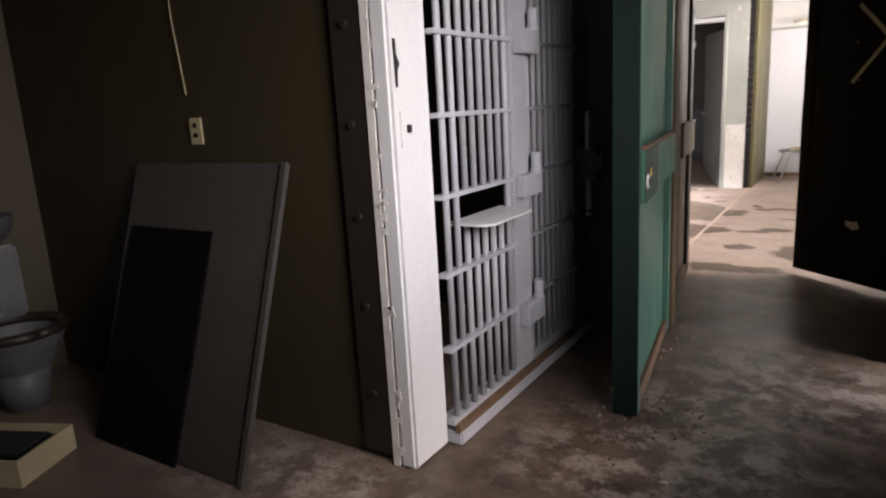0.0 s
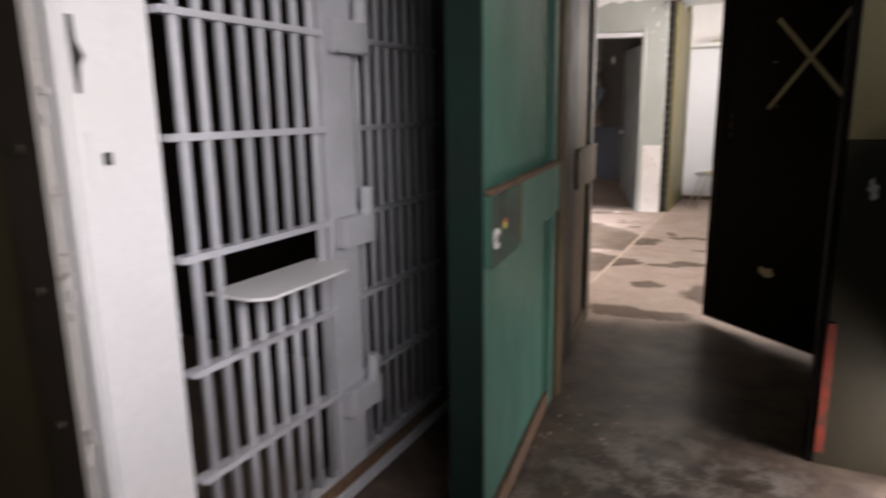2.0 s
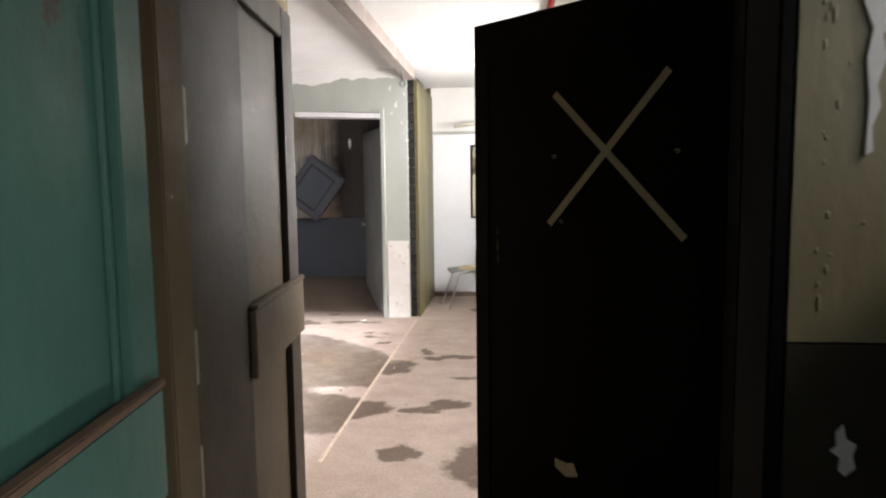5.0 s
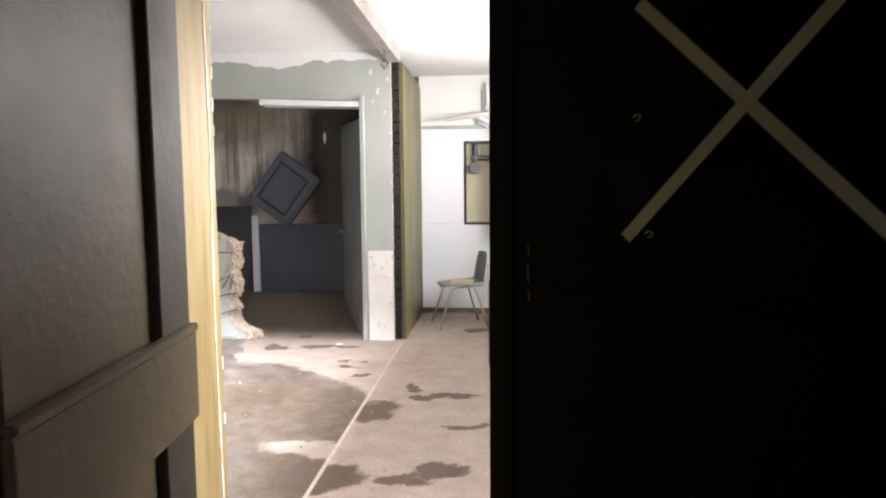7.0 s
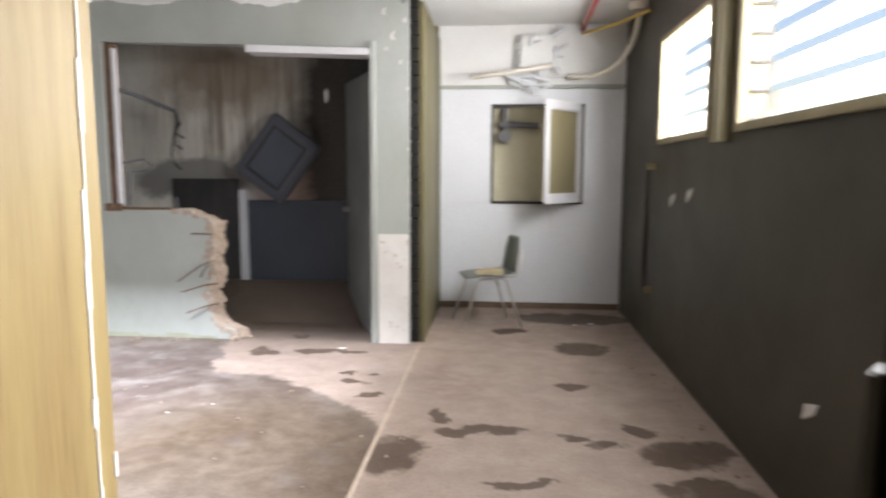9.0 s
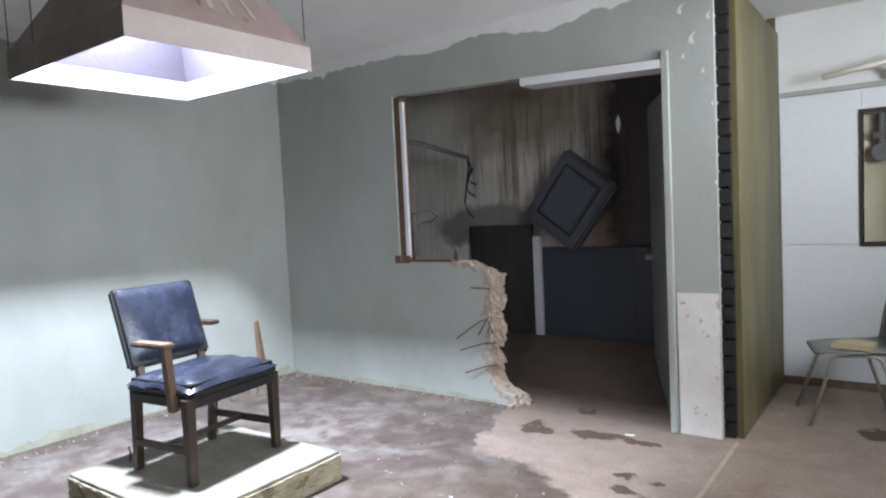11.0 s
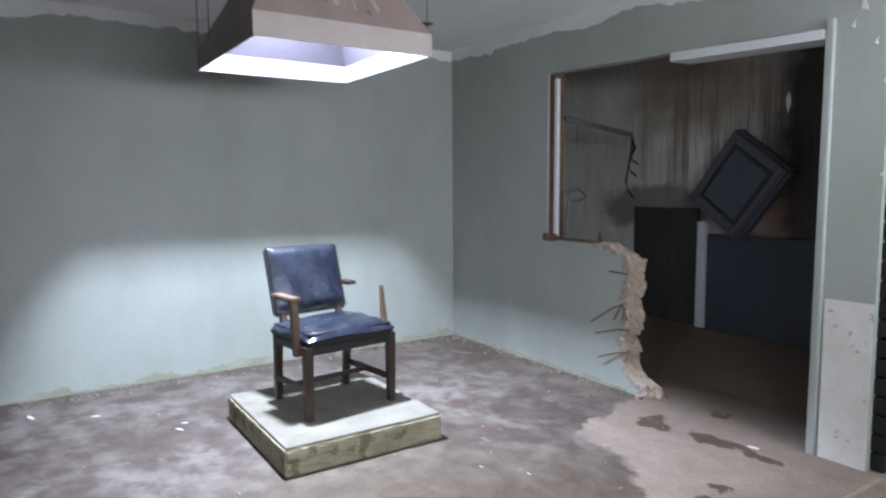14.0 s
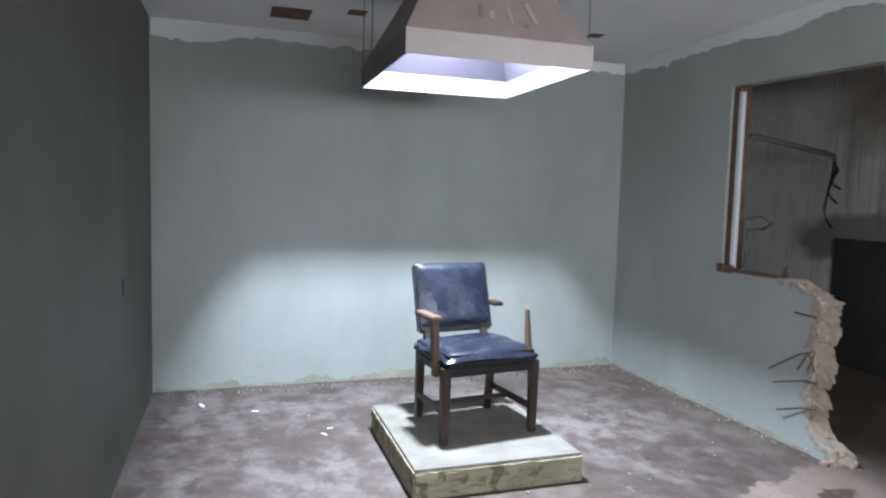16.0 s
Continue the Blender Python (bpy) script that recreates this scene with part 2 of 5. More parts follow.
def floor_material():
    """Worn brown floor paint, bare pinkish concrete and damp stains of their own shapes."""
    m = bpy.data.materials.new("worn_painted_concrete_floor")
    m.use_nodes = True
    n, l = m.node_tree.nodes, m.node_tree.links
    p = n["Principled BSDF"]
    geo = n.new("ShaderNodeNewGeometry")

    def tex(s, d=7, r=0.62):
        t = n.new("ShaderNodeTexNoise")
        t.inputs["Scale"].default_value, t.inputs["Detail"].default_value, t.inputs["Roughness"].default_value = s, d, r
        l.new(geo.outputs["Position"], t.inputs["Vector"])
        return t

    def maths(op, a, b=None, clamp=False):
        x = n.new("ShaderNodeMath")
        x.operation, x.use_clamp = op, clamp
        for i, v in enumerate((a, b)):
            if v is None:
                continue
            if isinstance(v, (int, float)):
                x.inputs[i].default_value = v
            else:
                l.new(v, x.inputs[i])
        return x.outputs[0]

    def ramp(src, a, b):
        r = n.new("ShaderNodeMapRange")
        r.inputs[1].default_value, r.inputs[2].default_value = a, b
        l.new(src, r.inputs[0])
        return r.outputs[0]

    def mix(fac, a, b):
        x = n.new("ShaderNodeMix")
        x.data_type = "RGBA"
        for sock, v in ((x.inputs[0], fac), (x.inputs[6], a), (x.inputs[7], b)):
            if isinstance(v, tuple):
                sock.default_value = (*v, 1)
            else:
                l.new(v, sock)
        return x.outputs[2]

    warp = tex(5.0, 8, 0.65)
    off = n.new("ShaderNodeVectorMath")
    off.operation = "MULTIPLY_ADD"
    off.inputs[1].default_value = (0.34, 0.34, 0)
    l.new(warp.outputs["Color"], off.inputs[0])
    l.new(geo.outputs["Position"], off.inputs[2])
    sub = n.new("ShaderNodeVectorMath")
    sub.operation = "SUBTRACT"
    sub.inputs[1].default_value = (0.17, 0.17, 0)
    l.new(off.outputs[0], sub.inputs[0])
    sep = n.new("ShaderNodeSeparateXYZ")
    l.new(sub.outputs[0], sep.inputs[0])
    sx, sy = sep.outputs[0], sep.outputs[1]
    raw = n.new("ShaderNodeSeparateXYZ")
    l.new(geo.outputs["Position"], raw.inputs[0])

    def blob(cx, cy, rx, ry, edge=0.12):
        a = maths("POWER", maths("MULTIPLY", maths("SUBTRACT", sx, cx), 1 / rx), 2.0)
        b = maths("POWER", maths("MULTIPLY", maths("SUBTRACT", sy, cy), 1 / ry), 2.0)
        d = maths("SQRT", maths("ADD", a, b))
        return ramp(d, 1 + edge, 1 - edge)

    big, mid, fine = tex(1.2), tex(6), tex(60, 4)
    bare = mix(ramp(mid.outputs[0], 0.3, 0.75), (0.30, 0.232, 0.195), (0.20, 0.15, 0.122))
    paint = mix(ramp(big.outputs[0], 0.40, 0.62), mix(ramp(mid.outputs[0], 0.35, 0.62), (0.052, 0.034, 0.029), (0.088, 0.064, 0.056)), mix(ramp(mid.outputs[0], 0.42, 0.58), (0.085, 0.062, 0.054), (0.17, 0.145, 0.132)))
    worn = mix(maths("MULTIPLY", ramp(tex(3.2, 10, 0.68).outputs[0], 0.50, 0.66), 0.75), paint, (0.20, 0.182, 0.17))
    chipped = mix(ramp(tex(11, 9, 0.7).outputs[0], 0.64, 0.69), worn, (0.36, 0.345, 0.33))
    # the paint ends on a curved line across the mouth of the opening
    west = maths("MULTIPLY", maths("MAXIMUM", maths("SUBTRACT", -3.26, sx), 0.0), 3.1)
    east = maths("MULTIPLY", maths("POWER", maths("MAXIMUM", maths("ADD", sx, 3.26), 0.0), 2.0), 0.5)
    past = maths("SUBTRACT", sy, maths("SUBTRACT", maths("ADD", west, 8.9), east))
    room = maths("MULTIPLY", ramp(raw.outputs[0], -1.96, -1.98), ramp(past, 0.03, -0.03))
    room = maths("MULTIPLY", room, ramp(raw.outputs[1], 5.7, 5.9))
    gaps = maths("MAXIMUM", blob(-1.95, 7.12, 0.45, 0.14), blob(-2.05, 5.98, 0.6, 0.36))
    room = maths("MULTIPLY", room, maths("SUBTRACT", 1.0, gaps))
    col = mix(room, bare, chipped)
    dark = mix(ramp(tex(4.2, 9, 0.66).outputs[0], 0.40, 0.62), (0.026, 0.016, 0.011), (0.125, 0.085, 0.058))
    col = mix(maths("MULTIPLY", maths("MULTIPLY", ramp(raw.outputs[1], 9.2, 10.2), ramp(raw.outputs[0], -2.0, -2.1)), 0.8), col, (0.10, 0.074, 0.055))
    # corridor dimness painted in: the floor colour drops south of the second doorway
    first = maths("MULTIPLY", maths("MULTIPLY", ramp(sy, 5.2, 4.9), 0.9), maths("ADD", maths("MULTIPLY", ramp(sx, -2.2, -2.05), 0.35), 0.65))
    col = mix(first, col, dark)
    chalk = tex(7, 9, 0.72)
    pale = maths("MULTIPLY", maths("MAXIMUM", blob(-1.3, 2.75, 0.3, 0.4, 0.5), maths("MAXIMUM", maths("MAXIMUM", blob(-1.15, 2.35, 0.55, 0.5, 0.6), blob(-0.95, 3.1, 0.45, 0.5, 0.7)), blob(-2.55, 1.62, 0.7, 0.22, 0.4))), ramp(chalk.outputs[0], 0.47, 0.58))
    col = mix(pale, col, (0.34, 0.29, 0.25))
    stains = None
    for s in ((-3.16, 9.45, 0.06, 0.14), (-3.06, 9.36, 0.11, 0.06), (-2.76, 9.45, 0.14, 0.08), (-2.60, 9.52, 0.11, 0.04), (-2.48, 9.45, 0.09, 0.06), (-2.29, 8.78, 0.08, 0.05), (-2.17, 8.96, 0.05, 0.03),
              (-2.12, 8.54, 0.08, 0.05), (-2.36, 8.97, 0.05, 0.03), (-2.98, 9.88, 0.05, 0.05), (-1.61, 8.06, 0.10, 0.07), (-1.40, 8.10, 0.20, 0.06), (-1.66, 8.27, 0.05, 0.09), (-0.97, 8.02, 0.06, 0.04),
              (-0.83, 7.96, 0.09, 0.06), (-0.63, 8.14, 0.11, 0.07), (-0.50, 7.85, 0.20, 0.16), (-0.33, 7.92, 0.12, 0.12), (-0.91, 8.81, 0.10, 0.07), (-0.71, 9.70, 0.20, 0.18), (-1.29, 10.23, 0.14, 0.10),
              (-0.70, 10.75, 0.55, 0.22), (-1.24, 7.49, 0.14, 0.04), (-0.45, 7.48, 0.22, 0.13), (-1.87, 7.75, 0.14, 0.22), (-1.56, 6.76, 0.14, 0.07), (-1.36, 6.86, 0.14, 0.08), (-1.58, 6.07, 0.14, 0.11),
              (-1.97, 6.75, 0.20, 0.17), (-1.08, 5.95, 0.20, 0.30), (-1.50, 5.30, 0.35, 0.12)):
        b = blob(*s)
        stains = b if stains is None else maths("MAXIMUM", stains, b)
    wet = maths("MULTIPLY", maths("MULTIPLY", maths("MULTIPLY", blob(-2.6, 7.1, 1.05, 1.5, 0.3), room), ramp(tex(2.4, 8, 0.6).outputs[0], 0.26, 0.44)), 0.93)
    col = mix(wet, col, mix(ramp(tex(9, 8, 0.66).outputs[0], 0.42, 0.66), (0.055, 0.033, 0.016), (0.105, 0.073, 0.048)))
    col = mix(maths("MULTIPLY", blob(-1.68, 8.85, 0.22, 0.38, 0.3), maths("MULTIPLY", ramp(chalk.outputs[0], 0.45, 0.6), 0.6)), col, (0.17, 0.10, 0.08))
    col = mix(maths("MULTIPLY", stains, ramp(mid.outputs[0], 0.10, 0.42)), col, (0.062, 0.038, 0.024))
    col = mix(ramp(fine.outputs[0], 0.45, 0.95), col, (0.11, 0.09, 0.075))
    l.new(col, p.inputs["Base Color"])
    rg = ramp(big.outputs[0], 0.35, 0.7)
    l.new(maths("SUBTRACT", maths("ADD", maths("MULTIPLY", rg, 0.3), 0.48), maths("ADD", maths("MULTIPLY", stains, -0.1), maths("MULTIPLY", first, 0.2))), p.inputs["Roughness"])
    bp = n.new("ShaderNodeBump")
    bp.inputs["Strength"].default_value, bp.inputs["Distance"].default_value = 0.35, 0.012
    l.new(mid.outputs[0], bp.inputs["Height"])
    l.new(bp.outputs[0], p.inputs["Normal"])
    return m


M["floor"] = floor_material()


def stained_plaster():
    """Pale plaster with a brown ceiling leak, its drips, a grey tide mark, bare pink plaster and painted-in shade."""
    m = bpy.data.materials.new("water_stained_plaster")
    m.use_nodes = True
    n, l = m.node_tree.nodes, m.node_tree.links
    p = n["Principled BSDF"]
    geo = n.new("ShaderNodeNewGeometry")

    def tex(s, streak=1.0, d=7, r=0.62):
        mp = n.new("ShaderNodeMapping")
        mp.inputs["Scale"].default_value = (1, 1, streak)
        l.new(geo.outputs["Position"], mp.inputs[0])
        t = n.new("ShaderNodeTexNoise")
        t.inputs["Scale"].default_value, t.inputs["Detail"].default_value, t.inputs["Roughness"].default_value = s, d, r
        l.new(mp.outputs[0], t.inputs["Vector"])
        return t.outputs[0]

    def maths(op, a, b):
        x = n.new("ShaderNodeMath")
        x.operation = op
        for i, v in enumerate((a, b)):
            if isinstance(v, (int, float)):
                x.inputs[i].default_value = v
            else:
                l.new(v, x.inputs[i])
        return x.outputs[0]

    def ramp(src, a, b):
        r = n.new("ShaderNodeMapRange")
        r.inputs[1].default_value, r.inputs[2].default_value = a, b
        l.new(src, r.inputs[0])
        return r.outputs[0]

    def mix(fac, a, b):
        x = n.new("ShaderNodeMix")
        x.data_type = "RGBA"
        for sock, v in ((x.inputs[0], fac), (x.inputs[6], a), (x.inputs[7], b)):
            if isinstance(v, tuple):
                sock.default_value = (*v, 1)
            else:
                l.new(v, sock)
        return x.outputs[2]

    sep = n.new("ShaderNodeSeparateXYZ")
    l.new(geo.outputs["Position"], sep.inputs[0])
    wob = maths("MULTIPLY", maths("SUBTRACT", tex(3.5), 0.5), 0.4)
    x, z = maths("ADD", sep.outputs[0], wob), maths("ADD", sep.outputs[2], wob)

    def blob(cx, cz, rx, rz, edge):
        a = maths("POWER", maths("DIVIDE", maths("SUBTRACT", x, cx), rx), 2.0)
        b = maths("POWER", maths("DIVIDE", maths("SUBTRACT", z, cz), rz), 2.0)
        return ramp(maths("SQRT", maths("ADD", a, b), 0.0), 1 + edge, 1 - edge)

    col = mix(ramp(tex(1.8, 0.5), 0.35, 0.68), (0.78, 0.755, 0.71), (0.60, 0.565, 0.51))
    col = mix(maths("MULTIPLY", ramp(tex(26, 0.05, 4), 0.54, 0.66), 0.45), col, (0.30, 0.245, 0.19))
    col = mix(maths("MULTIPLY", blob(-3.95, 2.22, 0.62, 0.30, 0.35), 0.8), col, (0.24, 0.185, 0.125))
    col = mix(maths("MULTIPLY", maths("MULTIPLY", ramp(tex(17, 0.06, 5), 0.47, 0.60), blob(-3.75, 1.85, 0.7, 0.5, 0.3)), 0.8), col, (0.20, 0.16, 0.12))
    col = mix(maths("MULTIPLY", blob(-4.28, 1.26, 0.62, 0.20, 0.2), 0.85), col, (0.20, 0.195, 0.19))
    col = mix(blob(-3.3, 1.22, 0.30, 0.28, 0.35), col, (0.50, 0.37, 0.31))
    # shade over the east end, put into the colour as a ramp to near-black
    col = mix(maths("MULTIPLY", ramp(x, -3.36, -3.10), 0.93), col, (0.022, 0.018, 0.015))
    col = mix(maths("MULTIPLY", ramp(tex(55), 0.5, 0.8), 0.3), col, (0.25, 0.22, 0.19))
    l.new(col, p.inputs["Base Color"])
    p.inputs["Roughness"].default_value = 0.85
    bp = n.new("ShaderNodeBump")
    bp.inputs["Strength"].default_value, bp.inputs["Distance"].default_value = 0.2, 0.01
    l.new(tex(30), bp.inputs["Height"])
    l.new(bp.outputs[0], p.inputs["Normal"])
    return m


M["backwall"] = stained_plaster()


# ---- mesh helpers ----
def box(bm, x0, x1, y0, y1, z0, z1, bevel=0.0):
    r = bmesh.ops.create_cube(bm, size=1)
    bmesh.ops.scale(bm, vec=(abs(x1 - x0), abs(y1 - y0), abs(z1 - z0)), verts=r["verts"])
    bmesh.ops.translate(bm, vec=((x0 + x1) / 2, (y0 + y1) / 2, (z0 + z1) / 2), verts=r["verts"])
    if bevel:
        es = list({e for v in r["verts"] for e in v.link_edges})
        bmesh.ops.bevel(bm, geom=es, offset=bevel, segments=2, affect="EDGES", clamp_overlap=True)
    return bm


def boxes(*rows, bevel=0.0):
    bm = bmesh.new()
    for r in rows:
        box(bm, *r, bevel=bevel)
    return bm


def rod(bm, a, b, r, r2=None, seg=10):
    a, b = Vector(a), Vector(b)
    d = b - a
    m = Matrix.Translation((a + b) / 2) @ d.to_track_quat("Z", "Y").to_matrix().to_4x4()
    bmesh.ops.create_cone(bm, cap_ends=True, segments=seg, radius1=r, radius2=r if r2 is None else r2, depth=d.length, matrix=m)
    return bm


def tube(points, r, seg=8):
    """A bent pipe or wire through the points, with mitred bends."""
    bm = bmesh.new()
    pts = [Vector(p) for p in points]
    rings = []
    for i, p in enumerate(pts):
        d = (pts[min(i + 1, len(pts) - 1)] - pts[max(i - 1, 0)]).normalized()
        q = d.to_track_quat("Z", "Y")
        rings.append([bm.verts.new(p + q @ Vector((r * math.cos(k * math.tau / seg), r * math.sin(k * math.tau / seg), 0))) for k in range(seg)])
    for a, b in zip(rings, rings[1:]):
        for k in range(seg):
            bm.faces.new((a[k], a[(k + 1) % seg], b[(k + 1) % seg], b[k]))
    bm.faces.new(rings[0][::-1])
    bm.faces.new(rings[-1])
    return bm


def curve_points(a, b, c, n=10):
    a, b, c = Vector(a), Vector(b), Vector(c)
    return [a * (1 - t) ** 2 + b * 2 * t * (1 - t) + c * t * t for t in (i / n for i in range(n + 1))]


def prism(outline, depth, axes):
    """An outline in a plane, given depth: axes maps (u, v, w) to a point."""
    bm = bmesh.new()
    f = [bm.verts.new(axes(u, v, 0)) for u, v in outline]
    k = [bm.verts.new(axes(u, v, depth)) for u, v in outline]
    bm.faces.new(f)
    bm.faces.new(k[::-1])
    for i in range(len(f)):
        j = (i + 1) % len(f)
        bm.faces.new((f[i], k[i], k[j], f[j]))
    bmesh.ops.recalc_face_normals(bm, faces=bm.faces)
    return bm


def mesh_object(name, bm, mat, smooth=False):
    me = bpy.data.meshes.new(name)
    bmesh.ops.recalc_face_normals(bm, faces=bm.faces)
    bm.to_mesh(me)
    bm.free()
    me.materials.append(M[mat])
    if smooth:
        for f in me.polygons:
            f.use_smooth = True
    return new(name, me)


def part(name, bm, mat, parent, label="", smooth=False):
    ob = mesh_object(name, bm, mat, smooth)
    ob.parent = parent
    return tagged(ob, label)


def solid(name, bm, mat, label, category, kind="", group="", smooth=False):
    return tagged(mesh_object(name, bm, mat, smooth), label, category, group, kind)


def thing(name, label, category, at=None, group="", kind=""):
    ob = new(name)
    if at is not None:
        ob.matrix_world = at
    return tagged(ob, label, category, group, kind)


def structure(name, bm, mat, label, category="wall"):
    return solid(name, bm, mat, label, category, "structure")


H = 2.72
# ---- floors, ceilings, walls ----
structure("ground", boxes((-60, 60, -60, 60, -0.3, -0.2)), "ground", "pale concrete ground outside the building", "ground")
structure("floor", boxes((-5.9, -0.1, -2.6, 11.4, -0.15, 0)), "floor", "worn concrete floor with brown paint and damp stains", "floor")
structure("ceiling", boxes((-4.6, -0.1, -2.6, 5.84, H, H + 0.12)), "ceiling", "dim plaster ceiling of the cell corridor", "ceiling")
structure("ceiling_main", boxes((-5.9, -4.42, 5.84, 11.4, H, H + 0.12), (-3.98, -0.1, 5.84, 11.4, H, H + 0.12), (-4.42, -3.98, 5.84, 7.44, H, H + 0.12), (-4.42, -3.98, 7.88, 11.4, H, H + 0.12)),
          "ceiling", "flaking white plaster ceiling with smeared edges", "ceiling")
structure("skylight_shaft", boxes((-4.46, -4.42, 7.40, 7.92, H, 3.0), (-3.98, -3.94, 7.40, 7.92, H, 3.0), (-4.42, -3.98, 7.40, 7.44, H, 3.0), (-4.42, -3.98, 7.88, 7.92, H, 3.0), (-4.46, -3.94, 7.4, 7.92, 3.0, 3.03)),
          "hoodin", "pale shaft above the hood that brings daylight", "shaft")
# corridor with the cell
structure("wall_outlet", boxes((-4.5, -2.1, 1.9, 2.08, 0, H)), "brown", "dark brown painted wall with a small outlet")
structure("wall_west_corridor", boxes((-4.62, -4.5, -2.6, 2.08, 0, H)), "plywood", "weathered dim plywood wall beside the toilet")
structure("wall_rear", boxes((-4.5, -0.1, -2.6, -2.45, 0, H)), "brown", "dark brown wall closing the corridor")
# the opening from y 0.3 to 2.12 is unseen, added for its lamp
structure("wall_east_corridor", boxes((-0.16, -0.04, -2.6, 0.3, 0, H), (-0.16, -0.04, 0.3, 2.12, 0, 1.25), (-0.16, -0.04, 0.3, 2.12, 2.25, H), (-0.16, -0.04, 2.12, 3.0, 0, H), (-0.16, -0.04, 3.0, 3.3, 0, 1.56), (-0.16, -0.04, 3.3, 3.58, 0.34, 1.56), (-0.16, -0.04, 3.58, 3.66, 0, 1.56), (-0.16, -0.04, 3.0, 3.66, 2.2, H)),
          "darkbrown", "dark brown wall with a low hole and a high window")
structure("wall_cell_back", boxes((-4.5, -4.4, 2.08, 3.8, 0, H), (-4.5, -2.1, 3.72, 3.8, 0, H)), "darkbrown", "dark inner walls of the cell")
structure("wall_doorway_upper", boxes((-0.545, -0.16, 3.66, 3.83, 1.22, H)), "khaki", "khaki painted wall with peeling strips of paint")
structure("wall_doorway_lower", boxes((-0.545, -0.16, 3.66, 3.83, 0, 1.216)), "olive", "dark olive lower wall beside the doorway")
structure("wall_doorway_left", boxes((-2.1, -1.75, 3.63, 3.80, 0, H)), "darksteel", "dark steel wall between cell and doorway")
structure("wall_doorway_top", boxes((-1.75, -0.56, 3.66, 3.83, 2.16, H)), "darkbrown", "dark wall over the first doorway")
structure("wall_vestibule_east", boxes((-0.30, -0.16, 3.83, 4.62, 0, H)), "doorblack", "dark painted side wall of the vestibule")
structure("wall_vestibule_west", boxes((-2.16, -2.04, 3.80, 5.84, 0, H)), "tan", "tan painted wall end with drips and chips")
structure("wall_vestibule_top", boxes((-2.04, -0.30, 4.62, 4.76, 2.16, H)), "darkbrown", "dark wall over the second doorway")
# room with the chair
structure("wall_west", boxes((-5.95, -5.8, 5.7, 11.0, 0, H)), "greygreen", "pale grey green painted wall")
# the shade on this wall is in its paint colour
structure("wall_south", boxes((-5.8, -2.165, 5.70, 5.84, 0, H)), "greygreenshade", "grey green painted wall, toned down for shade, with a dark slit")
structure("wall_east", boxes((-0.2, -0.06, 4.62, 11.34, 0, 1.54), (-0.2, -0.06, 4.62, 11.34, 2.30, H), (-0.2, -0.06, 9.75, 11.34, 1.54, 2.3), (-0.2, -0.06, 8.17, 8.58, 1.54, 2.3), (-0.2, -0.06, 4.62, 5.1, 1.54, 2.3)),
          "olive", "dark olive painted wall under louvred windows")
structure("wall_alcove_back", boxes((-1.97, -1.44, 11.2, 11.34, 0, H), (-0.6, -0.2, 11.2, 11.34, 0, H), (-1.44, -0.6, 11.2, 11.34, 0, 1.05), (-1.44, -0.6, 11.2, 11.34, 1.96, H)), "ceiling", "dirty white wall of the alcove")
structure("wall_alcove_west", boxes((-1.99, -1.955, 9.80, 11.2, 0, 2.6), (-2.03, -1.97, 11.2, 11.34, 0, H)), "alcoveolive", "khaki painted side wall of the alcove")
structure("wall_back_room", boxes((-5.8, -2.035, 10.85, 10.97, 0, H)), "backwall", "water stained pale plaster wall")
structure("wall_back_room_east", boxes((-2.12, -2.035, 9.93, 10.85, 0, H)), "darkbrown", "dark side wall of the back room")

edge = ((-3.36, 0), (-3.39, 0.07), (-3.47, 0.12), (-3.53, 0.22), (-3.50, 0.31), (-3.55, 0.38), (-3.50, 0.46), (-3.49, 0.57), (-3.525, 0.66), (-3.48, 0.74), (-3.50, 0.85), (-3.475, 0.93), (-3.53, 0.975), (-3.60, 0.985), (-3.68, 1.035), (-3.78, 1.03))
front = [(u - (0.08 if v < 0.1 else 0.135), v) for u, v in edge]
outline = [(-5.8, 0), *front, (-4.46, 1.03), (-4.46, 2.33), (-3.4, 2.295), (-2.34, 2.26), (-2.34, 0), (-2.06, 0), (-2.06, H), (-5.8, H)]
structure("wall_north", prism(outline, 0.10, lambda u, v, w: (u, 9.74 + w, v)), "greygreen", "grey green wall with a broken-out opening")


